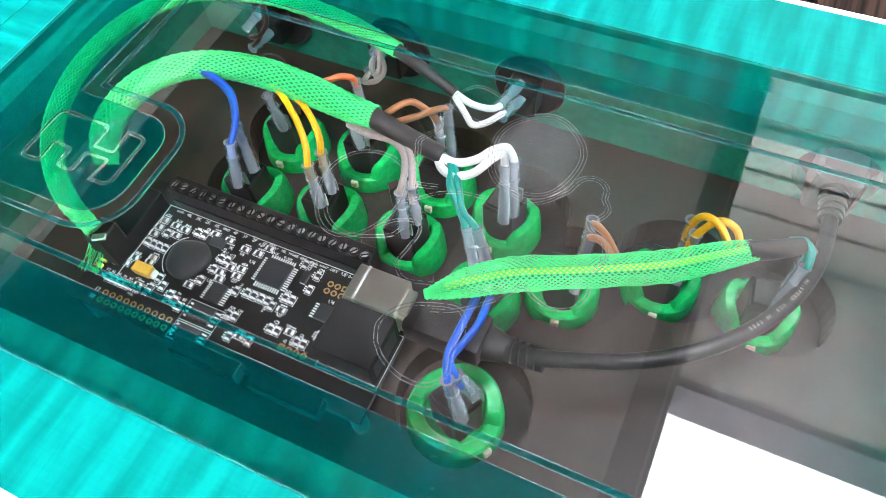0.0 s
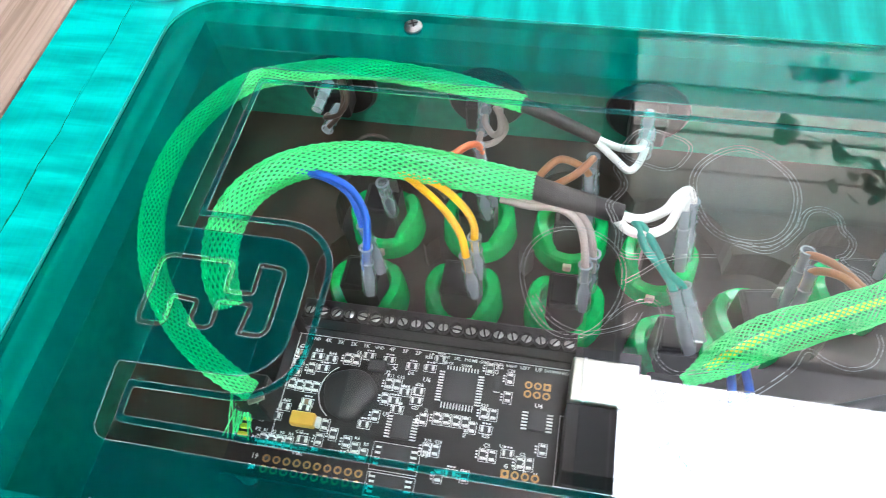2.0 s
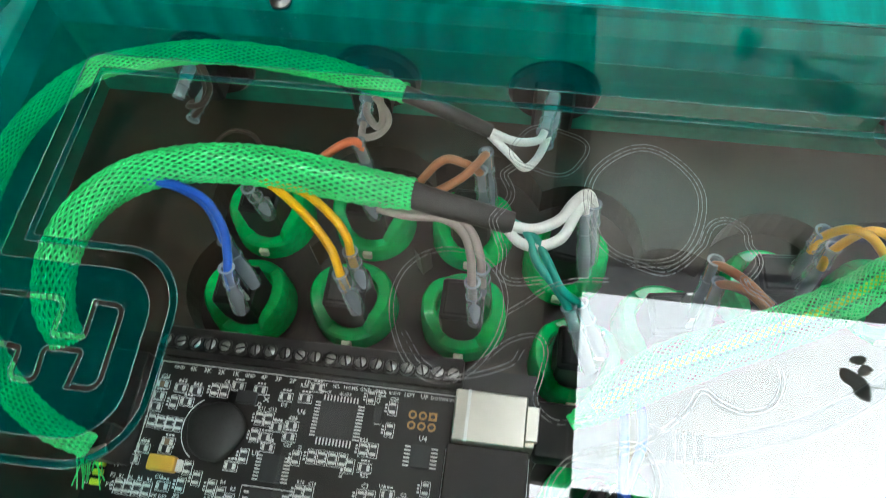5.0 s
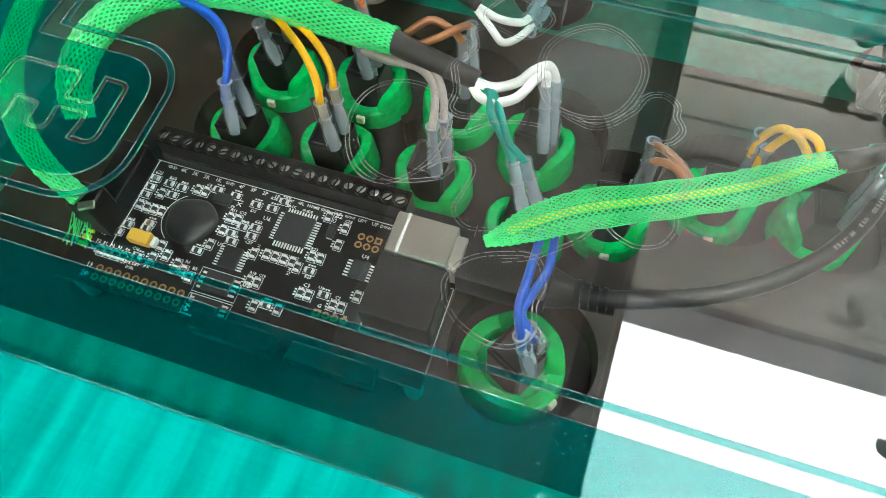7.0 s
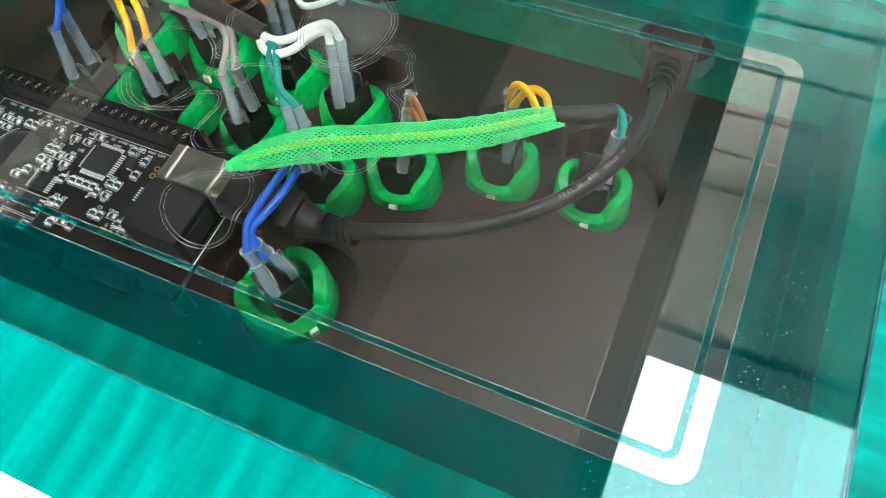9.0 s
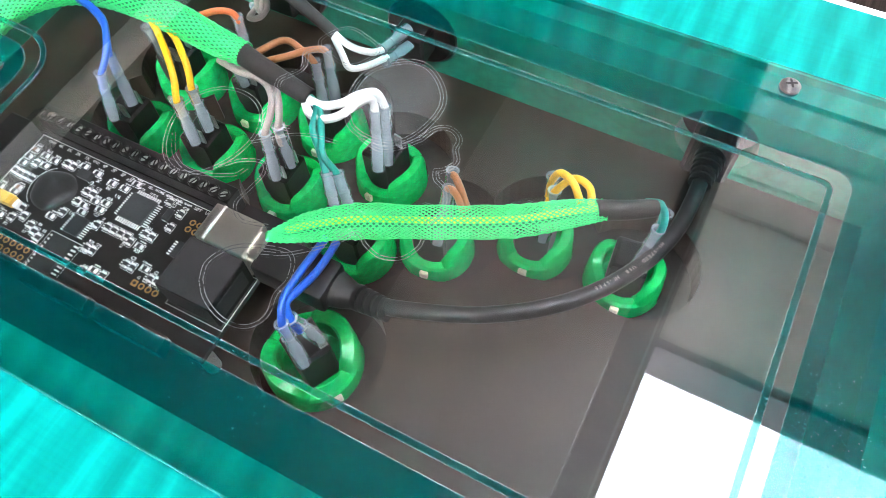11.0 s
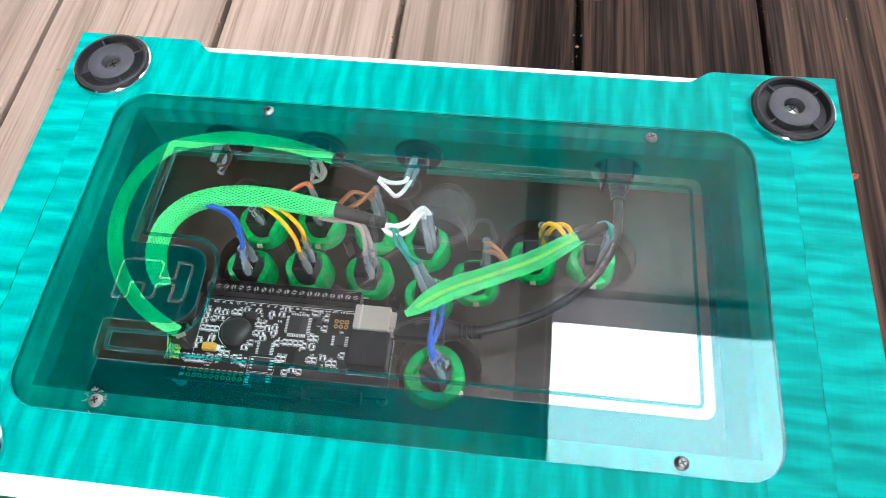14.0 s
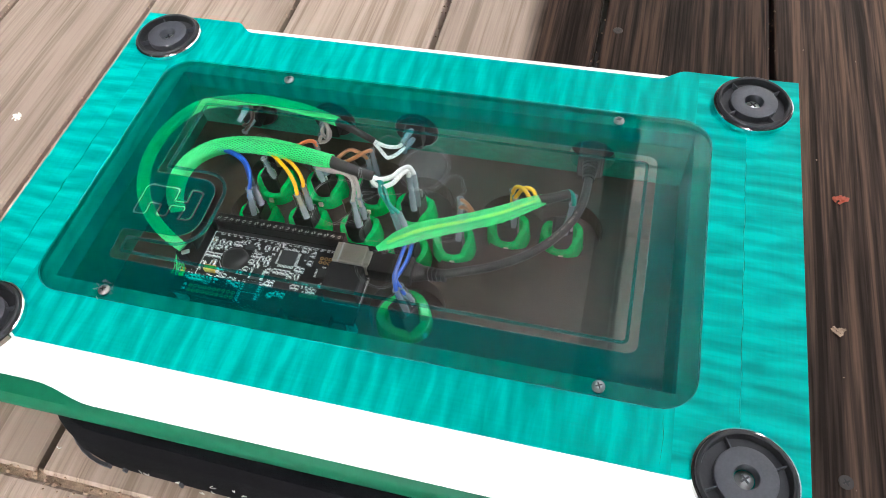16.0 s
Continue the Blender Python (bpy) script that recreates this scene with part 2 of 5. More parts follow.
WOOD_Y = figured_wood("green_maple_stile", True, (0.24, 0.206), (0.445, 0.385))
WOOD_X = figured_wood("green_maple_rail", False, (0.25, 0.211), (0.41, 0.352))
GREEN_PAINT = mat("green_dyed_side", (0.003, 0.10, 0.048), 0.5, spec=0.15, noise_scale=30, noise_amount=0.12)
CAVITY = mat("green_dyed_inner_wall", (0.003, 0.22, 0.135), 0.55, noise_scale=40, noise_amount=0.35)
WHITE_PAINT = mat("white_lacquer", (0.82, 0.8, 0.75), 0.3, coat=0.3, noise_scale=20, noise_amount=0.03)
PANEL = mat("dark_brown_panel", (0.038, 0.025, 0.016), 0.42, noise_scale=14, noise_amount=0.35, bump=0.1, bump_scale=900)
POCKET = mat("routed_brown_pocket", (0.028, 0.020, 0.015), 0.6, noise_scale=60, noise_amount=0.4)
DECK = deck_wood("weathered_deck_board")
ACRYLIC = clear_sheet("clear_acrylic", gloss_at=0.024)
LINER = clear_sheet("clear_acrylic_underside", (1, 1, 1), 0.1)
FILM = clear_sheet("teal_film", (0.11, 0.78, 0.74), 0.025, haze=0.036, haze_color=(0.0, 0.36, 0.39), gloss_color=(0.12, 0.85, 0.82), blur=0.12, dust=0.5)
ETCH = clear_sheet("etched_line", (0.8, 0.85, 0.85), 0.0, haze=0.24, haze_color=(0.75, 0.85, 0.85))
ENGRAVE = clear_sheet("engraved_groove", (0.75, 0.78, 0.78), 0.0, haze=0.3, haze_color=(0.8, 0.82, 0.82))
# cyan haze colour that stands in for light caught by the plate's edge
EDGE_GLINT = clear_sheet("painted_edge_glint", (0.5, 0.95, 0.95), 0.0, haze=0.3, haze_color=(0.15, 0.7, 0.72))
ETCH_FAINT = clear_sheet("etched_frost", (0.95, 0.96, 0.96), 0.0, haze=0.035, haze_color=(0.8, 0.85, 0.85))
CONN = clear_sheet("frosted_crimp_sleeve", (0.92, 0.94, 0.96), gloss_at=0.06, rough=0.12, haze=0.3, haze_color=(0.72, 0.82, 0.92))
RUBBER = mat("black_rubber", (0.014, 0.014, 0.016), 0.6, noise_scale=120, noise_amount=0.3, bump=0.1, bump_scale=1500)
GREY_PAD = mat("dark_grey_foot_pad", (0.055, 0.057, 0.066), 0.6, noise_scale=150, noise_amount=0.2, bump=0.1, bump_scale=2500)
BLACK_PLASTIC = mat("black_plastic", (0.012, 0.011, 0.011), 0.42, spec=0.35, noise_scale=150, noise_amount=0.25)
JACK_PLASTIC = mat("matt_black_plastic", (0.014, 0.013, 0.014), 0.6, spec=0.3, noise_scale=200, noise_amount=0.2, bump=0.08, bump_scale=3000)
SHRINK = mat("black_heat_shrink", (0.022, 0.018, 0.017), 0.5, noise_scale=300, noise_amount=0.3, bump=0.15, bump_scale=900)
CABLE = mat("black_cable_jacket", (0.02, 0.0185, 0.018), 0.42, noise_scale=150, noise_amount=0.25)
STEEL = mat("steel", (0.5, 0.5, 0.48), 0.32, metal=1.0, noise_scale=300, noise_amount=0.15)
SCREW = mat("dull_screw_steel", (0.22, 0.23, 0.225), 0.4, metal=1.0, noise_scale=400, noise_amount=0.3)
CHROME = mat("chrome_rim", (0.75, 0.75, 0.76), 0.12, metal=1.0)
TIN = mat("tinned_shell", (0.66, 0.62, 0.54), 0.3, metal=1.0, noise_scale=200, noise_amount=0.08, bump=0.04, bump_scale=700)
GOLD = mat("gold_plating", (0.55, 0.32, 0.12), 0.35, metal=0.8, noise_scale=300, noise_amount=0.2)
BUTTON = mat("translucent_green_plastic", (0.004, 0.5, 0.12), 0.2, coat=0.3, noise_scale=70, noise_amount=0.35, sub=0.35)
NUB = mat("pale_lamp_nub", (0.62, 0.72, 0.5), 0.4)
BRAID = mat("bright_green_braid", (0.05, 0.80, 0.22), 0.28, coat=0.25, noise_scale=500, noise_amount=0.18)
BUNDLE = mat("dark_green_wire_bundle", (0.008, 0.24, 0.085), 0.6, noise_scale=300, noise_amount=0.4)
PCB = mat("black_solder_mask", (0.006, 0.005, 0.0045), 0.38, noise_scale=130, noise_amount=0.3)
SILK = mat("white_silkscreen", (0.88, 0.88, 0.88), 0.5)
CHIP = mat("chip_epoxy", (0.026, 0.026, 0.028), 0.5, noise_scale=400, noise_amount=0.2)
BLOB = mat("black_epoxy_blob", (0.022, 0.022, 0.022), 0.36, noise_scale=200, noise_amount=0.2, bump=0.05, bump_scale=400)
SOLDER = mat("solder", (0.8, 0.8, 0.78), 0.4, metal=0.15)
TAN = mat("tan_ceramic", (0.30, 0.19, 0.12), 0.5)
CHIPRES = mat("black_chip_resistor", (0.03, 0.03, 0.035), 0.4)
TANT = mat("yellow_tantalum", (0.72, 0.40, 0.05), 0.45)
LEDM = mat("yellow_lamp", (0.75, 0.8, 0.05), 0.35)
BAG = mat("black_fabric", (0.0035, 0.0035, 0.0045), 0.95, spec=0.1, noise_scale=60, noise_amount=0.4, bump=0.5, bump_scale=1800)
LINT = mat("lint", (0.7, 0.68, 0.6), 0.9)
SNOWM = mat("snow", (0.85, 0.87, 0.9), 0.7, noise_scale=20, noise_amount=0.06, bump=0.5, bump_scale=120)
LEAFM = mat("red_dry_leaf", (0.32, 0.06, 0.03), 0.7, noise_scale=200, noise_amount=0.4)
TWIGM = mat("tan_debris", (0.32, 0.22, 0.15), 0.8, noise_scale=200, noise_amount=0.4)
CEIL = mat("porch_ceiling_wood", (0.037, 0.031, 0.026), 0.8, noise_scale=6, noise_amount=0.3)
CEIL_PALE = mat("tan_painted_ceiling_board", (0.19, 0.172, 0.16), 0.7, noise_scale=4, noise_amount=0.15)
BEAM = mat("black_beam", (0.009, 0.009, 0.011), 0.85, spec=0.04, noise_scale=6, noise_amount=0.3)
SIDING = mat("beige_siding", (0.105, 0.097, 0.085), 0.7, noise_scale=5, noise_amount=0.15, per_object=0.06)
SIDING_GAP = mat("siding_backing", (0.03, 0.026, 0.022), 0.9)
FOLIAGE = mat("dark_foliage", (0.03, 0.06, 0.03), 0.6, noise_scale=20, noise_amount=0.3)
WIRE = {k: mat(k + "_wire_insulation", c, 0.38, noise_scale=200, noise_amount=0.08) for k, c in {
    "blue": (0.01, 0.10, 0.52), "yellow": (0.85, 0.44, 0.0), "lime": (0.8, 0.82, 0.03), "grey": (0.33, 0.28, 0.26), "orange": (0.72, 0.17, 0.06),
    "brown": (0.36, 0.15, 0.06), "white": (0.82, 0.82, 0.8), "teal": (0.0, 0.28, 0.22), "dark_brown": (0.07, 0.045, 0.035)}.items()}

# ---- mesh helpers (millimetres) ----
MM = 0.001


def thing(name, origin=(0, 0, 0), label="", category="", group="", kind=""):
    ob = new(name)
    ob.empty_display_size = 0.01
    ob.location = Vector(origin) * MM
    ob["at"] = [float(v) for v in origin]
    return tagged(ob, label, category, group, kind)


def part(name, bm, material, parent=None, label="", smooth=False, origin=None):
    """Links a bmesh, drawn in the place's millimetres, as one mesh object under a thing or a part."""
    o = Vector(parent["at"]) if parent is not None and "at" in parent else Vector(origin or (0, 0, 0))
    bmesh.ops.recalc_face_normals(bm, faces=bm.faces)
    me = bpy.data.meshes.new(name)
    for v in bm.verts:
        v.co = (v.co - o) * MM
    bm.to_mesh(me)
    bm.free()
    me.materials.append(material)
    if smooth:
        for p in me.polygons:
            p.use_smooth = True
        me.set_sharp_from_angle(angle=radians(38))
    ob = new(name, me)
    ob["at"] = [float(v) for v in o]
    if parent is not None:
        ob.parent = parent
    else:
        ob.location = o * MM
    return tagged(ob, label)


def box(x0, x1, y0, y1, z0, z1, bevel=0.0, bm=None, turn=0.0, seg=1):
    new_bm = bmesh.new()
    r = bmesh.ops.create_cube(new_bm, size=1)
    for v in r["verts"]:
        v.co = Vector(((x1 - x0) * v.co.x, (y1 - y0) * v.co.y, (z1 - z0) * v.co.z))
    if bevel:
        bmesh.ops.bevel(new_bm, geom=new_bm.edges[:], offset=bevel, segments=seg, affect="EDGES", profile=0.5)
    if turn:
        bmesh.ops.rotate(new_bm, verts=new_bm.verts, cent=(0, 0, 0), matrix=Matrix.Rotation(radians(turn), 3, "Z"))
    bmesh.ops.translate(new_bm, verts=new_bm.verts, vec=((x0 + x1) / 2, (y0 + y1) / 2, (z0 + z1) / 2))
    return join(bm, new_bm)


def join(bm, other):
    if bm is None:
        return other
    me = bpy.data.meshes.new("tmp")
    other.to_mesh(me)
    other.free()
    bm.from_mesh(me)
    bpy.data.meshes.remove(me)
    return bm


def lathe(cx, cy, profile, seg=32, bm=None, a0=0.0, a1=360.0, closed=False):
    """Turns (radius, z) pairs about a vertical axis; with an arc below a full turn the ends are closed."""
    b = bmesh.new()
    full = abs(a1 - a0) >= 360
    rows = []
    steps = seg if full else seg + 1
    for i in range(steps):
        a = radians(a0 + (a1 - a0) * i / seg)
        rows.append([b.verts.new((cx + r * math.cos(a), cy + r * math.sin(a), z)) for r, z in profile])
    for i in range(seg):
        p, q = rows[i], rows[(i + 1) % steps]
        m = len(profile)
        for j in range(m if closed else m - 1):
            k = (j + 1) % m
            b.faces.new((p[j], q[j], q[k], p[k]))
    if not full and closed:
        b.faces.new(rows[0])
        b.faces.new(rows[-1][::-1])
    bmesh.ops.remove_doubles(b, verts=b.verts, dist=1e-4)
    return join(bm, b)


def smooth_path(pts, per=8):
    """A Catmull-Rom curve through the points."""
    p = [Vector(q) for q in pts]
    p = [2 * p[0] - p[1]] + p + [2 * p[-1] - p[-2]]
    out = []
    for i in range(1, len(p) - 2):
        a, b, c, d = p[i - 1:i + 3]
        for k in range(per):
            t = k / per
            out.append(0.5 * ((2 * b) + (c - a) * t + (2 * a - 5 * b + 4 * c - d) * t * t + (3 * b - a - 3 * c + d) * t ** 3))
    return out + [p[-2]]


def frames_along(path):
    rows = []
    up = Vector((0, 0, 1))
    for i, q in enumerate(path):
        t = (path[min(i + 1, len(path) - 1)] - path[max(i - 1, 0)]).normalized()
        side = t.cross(up)
        if side.length < 0.05:
            side = rows[-1][1] if rows else Vector((1, 0, 0))
        side = (side - t * side.dot(t)).normalized()
        rows.append((q, side, side.cross(t)))
        up = side.cross(t)
    return rows


def tube(pts, r, seg=10, bm=None, per=8, flat=1.0, caps=True):
    """A round or flattened tube; r is a number or a function of 0..1."""
    b = bmesh.new()
    path = smooth_path(pts, per)
    rings = []
    for i, (q, s, u) in enumerate(frames_along(path)):
        k = r(i / (len(path) - 1)) if callable(r) else r
        rings.append([b.verts.new(q + s * k * math.cos(2 * math.pi * j / seg) + u * k * flat * math.sin(2 * math.pi * j / seg)) for j in range(seg)])
    for p, q in zip(rings, rings[1:]):
        for j in range(seg):
            b.faces.new((p[j], p[(j + 1) % seg], q[(j + 1) % seg], q[j]))
    if caps:
        b.faces.new(rings[0][::-1])
        b.faces.new(rings[-1])
    return join(bm, b)


def braid(pts, r, strands=11, pitch=26.0, width=1.15, per=14, flat=0.9):
    """Woven sleeve: flat strands wound both ways round the path, passing over and under."""
    b = bmesh.new()
    path = smooth_path(pts, per)
    rows = frames_along(path)
    run = [0.0]
    for p, q in zip(path, path[1:]):
        run.append(run[-1] + (q - p).length)
    for way in (1, -1):
        for s in range(strands):
            last = None
            for i, (q, side, up) in enumerate(rows):
                k = r(i / (len(rows) - 1)) if callable(r) else r
                a = 2 * math.pi * (s / strands + way * run[i] / pitch)
                k2 = k + 0.16 * math.sin(strands * a + (math.pi if way < 0 else 0))
                t = (path[min(i + 1, len(path) - 1)] - path[max(i - 1, 0)]).normalized()
                n = side * math.cos(a) + up * flat * math.sin(a)
                c = q + n * k2
                tang = (-side * math.sin(a) + up * flat * math.cos(a)) * (way * 2 * math.pi * k / pitch) + t
                across = tang.cross(n).normalized()
                nn = n.normalized()
                ring = [b.verts.new(c - across * width / 2), b.verts.new(c + nn * 0.14), b.verts.new(c + across * width / 2)]
                if last:
                    b.faces.new((last[0], last[1], ring[1], ring[0]))
                    b.faces.new((last[1], last[2], ring[2], ring[1]))
                last = ring
    return b


def rounded(poly, radii, seg=6):
    """A polygon with rounded corners; radii: one number or one for each corner."""
    out = []
    n = len(poly)
    for i, p in enumerate(poly):
        r = radii if isinstance(radii, (int, float)) else radii[i]
        p, a, c = Vector(p), Vector(poly[i - 1]), Vector(poly[(i + 1) % n])
        if r <= 0:
            out.append(p.copy())
            continue
        da, dc = (a - p).normalized(), (c - p).normalized()
        half = da.angle(dc) / 2
        d = min(r / math.tan(half), (a - p).length * 0.49, (c - p).length * 0.49)
        rr = d * math.tan(half)
        mid = p + (da + dc).normalized() * (rr / math.sin(half))
        s, e = p + da * d - mid, p + dc * d - mid
        ang = s.angle_signed(e)
        for k in range(seg + 1):
            out.append(mid + Matrix.Rotation(-ang * k / seg, 2) @ s)
    return out


def inset(poly, d):
    """Moves a counter-clockwise polygon inwards by d."""
    n, out = len(poly), []
    for i in range(n):
        p, a, c = Vector(poly[i]), Vector(poly[i - 1]), Vector(poly[(i + 1) % n])
        n1, n2 = (p - a).normalized(), (c - p).normalized()
        n1, n2 = Vector((-n1.y, n1.x)), Vector((-n2.y, n2.x))
        m = (n1 + n2)
        m = m / max(m.dot(n1), 0.2)
        out.append(p + m * d)
    return out


def inside(p, poly):
    x, y, hit = p[0], p[1], False
    for i in range(len(poly)):
        (x1, y1), (x2, y2) = poly[i - 1], poly[i]
        if (y1 > y) != (y2 > y) and x < (x2 - x1) * (y - y1) / (y2 - y1) + x1:
            hit = not hit
    return hit


def triangles(loops, lines=()):
    """Triangles of the plane that respect all loops and lines."""
    from mathutils.geometry import delaunay_2d_cdt
    verts, edges = [], []
    for lp in loops:
        k = len(verts)
        verts += [Vector((p[0], p[1])) for p in lp]
        edges += [(k + i, k + (i + 1) % len(lp)) for i in range(len(lp))]
    for a, c in lines:
        edges.append((len(verts), len(verts) + 1))
        verts += [Vector(a), Vector(c)]
    v, e, f, *_ = delaunay_2d_cdt(verts, edges, [], 0, 1e-4)
    return [tuple((v[i].x, v[i].y) for i in t) for t in f]


def middle(t):
    return sum(p[0] for p in t) / 3, sum(p[1] for p in t) / 3


def slab(tris, z0, z1, bm=None, bottom=True):
    """A solid of flat triangles between two heights, with walls along its outline."""
    b = bmesh.new()
    top, low = {}, {}
    key = lambda p: (round(p[0], 3), round(p[1], 3))
    count = {}
    for t in tris:
        ks = [key(p) for p in t]
        if len(set(ks)) < 3:
            continue
        for k in ks:
            if k not in top:
                top[k], low[k] = b.verts.new((*k, z1)), b.verts.new((*k, z0))
        b.faces.new([top[k] for k in ks])
        if bottom:
            b.faces.new([low[k] for k in ks[::-1]])
        for i in range(3):
            e = (ks[i], ks[(i + 1) % 3])
            count[frozenset(e)] = count.get(frozenset(e), 0) + 1
    for e, c in count.items():
        if c == 1:
            p, q = tuple(e)
            b.faces.new((top[p], top[q], low[q], low[p]))
    return join(bm, b)


def sheet(tris, z, bm=None):
    b = bmesh.new()
    at = {}
    for t in tris:
        ks = [(round(p[0], 3), round(p[1], 3)) for p in t]
        for k in ks:
            if k not in at:
                at[k] = b.verts.new((*k, z))
        if len(set(ks)) == 3:
            b.faces.new([at[k] for k in ks])
    return join(bm, b)


def outline(poly, width, z, bm=None, closed=True):
    """A flat line of that width along a polygon."""
    b = bmesh.new()
    n = len(poly)
    rows = []
    for i in range(n):
        p = Vector(poly[i][:2])
        a = Vector(poly[i - 1][:2]) if (closed or i) else p * 2 - Vector(poly[1][:2])
        c = Vector(poly[(i + 1) % n][:2]) if (closed or i < n - 1) else p * 2 - Vector(poly[i - 1][:2])
        t = (c - a).normalized()
        s = Vector((-t.y, t.x)) * width / 2
        rows.append((b.verts.new((*(p + s), z)), b.verts.new((*(p - s), z))))
    for i in range(n if closed else n - 1):
        p, q = rows[i], rows[(i + 1) % n]
        b.faces.new((p[0], p[1], q[1], q[0]))
    return join(bm, b)


def circle(cx, cy, r, seg=40, sy=1.0):
    return [(cx + r * math.cos(2 * math.pi * i / seg), cy + r * sy * math.sin(2 * math.pi * i / seg)) for i in range(seg)]


def lettering(words, bm=None):
    """Flat letters in the built-in font: rows of (text, x, y, height, turn, z)."""
    b = bmesh.new() if bm is None else bm
    for text, x, y, size, turn, z in words:
        cu = bpy.data.curves.new("letters", "FONT")
        cu.body, cu.size, cu.align_x, cu.align_y, cu.resolution_u = text, size * 1.35, "CENTER", "CENTER", 1
        cu.offset = 0.028 * size
        ob = bpy.data.objects.new("letters", cu)
        me = bpy.data.meshes.new_from_object(ob)
        me.transform(Matrix.Translation((x, y, z)) @ Matrix.Rotation(radians(turn), 4, "Z"))
        b.from_mesh(me)
        bpy.data.meshes.remove(me)
        bpy.data.objects.remove(ob)
        bpy.data.curves.remove(cu)
    return b


# ---- the deck and the porch ----
DECK_Z = -118.0
deck = thing("deck_floor", (0, 0, DECK_Z), "weathered wooden deck boards, dry under the roof and soaked dark beyond", "deck", kind="structure")
SEAM0, STEP = -47.0, 131.5
for i in range(-30, 13):
    x0 = SEAM0 + STEP * i
    part("plank", box(x0 + 2.2, x0 + STEP - 2.2, -134, 2990, DECK_Z - 30, DECK_Z + random.uniform(-0.8, 0.8), 1.6), DECK, deck)
for i in range(8):
    y1 = -138.5 - 135 * i
    b = box(-66, 66, -1560, 3960, -30, random.uniform(-0.5, 0.5), 1.6)
    bmesh.ops.rotate(b, verts=b.verts, cent=(0, 0, 0), matrix=Matrix.Rotation(radians(90), 3, "Z"))
    bmesh.ops.translate(b, verts=b.verts, vec=(100, y1 - 66, DECK_Z))
    part("plank", b, DECK, deck)
part("joist", box(-3960, 1660, -1200, 2985, DECK_Z - 60, DECK_Z - 34), SIDING_GAP, deck)
part("seam_dirt", box(-3960, 1660, -140, -132.5, DECK_Z - 30, DECK_Z - 3.2), TWIGM, deck, "brown dirt packed in the seam")
for x in (-3900, -1200, 1560):
    for y in (-1100, 2880):
        part("post", box(x, x + 90, y, y + 90, -898, DECK_Z - 62), SIDING_GAP, deck)

ground = part("ground", slab(triangles([[(-60000, -60000), (60000, -60000), (60000, 60000), (-60000, 60000)]]), -920, -900), SNOWM)
tagged(ground, "snow-covered ground round the deck", "ground", kind="structure")

house = thing("wall_house", (0, 5100, -900), "neighbouring house wall of beige horizontal panels under a dark eave", "wall", kind="structure")
part("backing", box(-7000, 9000, 5190, 5400, -900, 7180), SIDING_GAP, house)
BOARD = 612.0
for i in range(13):
    z0 = -1044 + BOARD * i
    b = bmesh.new()
    pr = [(5100, z0), (5106, z0), (5140, z0 + BOARD - 10), (5190, z0 + BOARD - 10), (5190, z0)]
    va, vb = [b.verts.new((-7000, y, z)) for y, z in pr], [b.verts.new((9000, y, z)) for y, z in pr]
    for j in range(5):
        b.faces.new((va[j], va[(j + 1) % 5], vb[(j + 1) % 5], vb[j]))
    part("siding_board", b, SIDING, house)
part("soffit", box(-7000, 9000, 3400, 5400, 7064, 7120), SIDING, house)
part("eave", box(-7000, 9000, 3290, 3398, 7060, 7850, 8), BEAM, house)
part("roof", box(-7000, 9000, 3400, 5400, 7124, 7800), BEAM, house)

porch = thing("porch_roof", (0, 0, 2300), "brown wooden porch roof with a black edge beam", "roof", kind="structure")
# the long run to y -12000 is unseen, added to hold back sky light
part("shading_ceiling_panel", box(-4000, -704, -12000, 3000, 2320, 2380), CEIL, porch)
part("shading_ceiling_panel", box(-700, 128, -12000, 3000, 2320, 2380), CEIL_PALE, porch, "tan painted board at the porch edge")
part("edge_beam", box(130, 258, 300, 3000, 2306, 2400, 4), BEAM, porch)
part("gutter_lip", box(232, 240, 300, 3000, 2298, 2305, 1), GREY_PAD, porch, "grey metal lip along the beam")
# unseen right-hand panels and far beam, added to narrow the opening to the sky
part("shading_ceiling_panel", box(262, 1996, -12000, 296, 2320, 2380), CEIL, porch)
part("shading_ceiling_panel", box(2000, 4000, -12000, 3000, 2320, 2380), CEIL, porch)
part("edge_beam", box(2000, 2060, 300, 3000, 2240, 2316, 4), BEAM, porch)
part("white_beam", box(-2470, -2320, -12000, 3000, 2270, 2316, 4), WHITE_PAINT, porch)
# unseen walls, added to keep light from the sides off the case
part("light_block_end", box(-4000, 240, 3004, 3100, -900, 2400), CEIL, porch)
part("light_block_side", box(-4080, -4004, -12000, 3100, -900, 2400), CEIL, porch)
part("light_block_side", box(4004, 4080, -12000, 3100, -900, 2400), CEIL, porch)

# ---- the controller case ----
PL_X0, PL_X1, PL_Y0, PL_Y1 = -149.6, 153.5, -76.0, 82.3
CV_X0, CV_X1, CV_Y0, CV_Y1 = -141.0, 145.5, -66.5, 76.0
FLOOR_Z, POCKET_Z, CASE_Z = -44.0, -56.0, -64.0
plate_poly = rounded([(PL_X0, PL_Y0), (PL_X1, PL_Y0), (PL_X1, PL_Y1), (PL_X0, PL_Y1)], 16, 8)
cavity_poly = [(CV_X0, CV_Y0), (CV_X1, CV_Y0), (CV_X1, CV_Y1), (CV_X0, CV_Y1)]


def s_curve(xa, ya, xb, yb, n=8):
    return [(xa + (xb - xa) * i / n, ya + (yb - ya) * (3 * (i / n) ** 2 - 2 * (i / n) ** 3)) for i in range(n + 1)]


case_poly = [(-183, -101), (194.5, -101), (194.5, 118.5)]
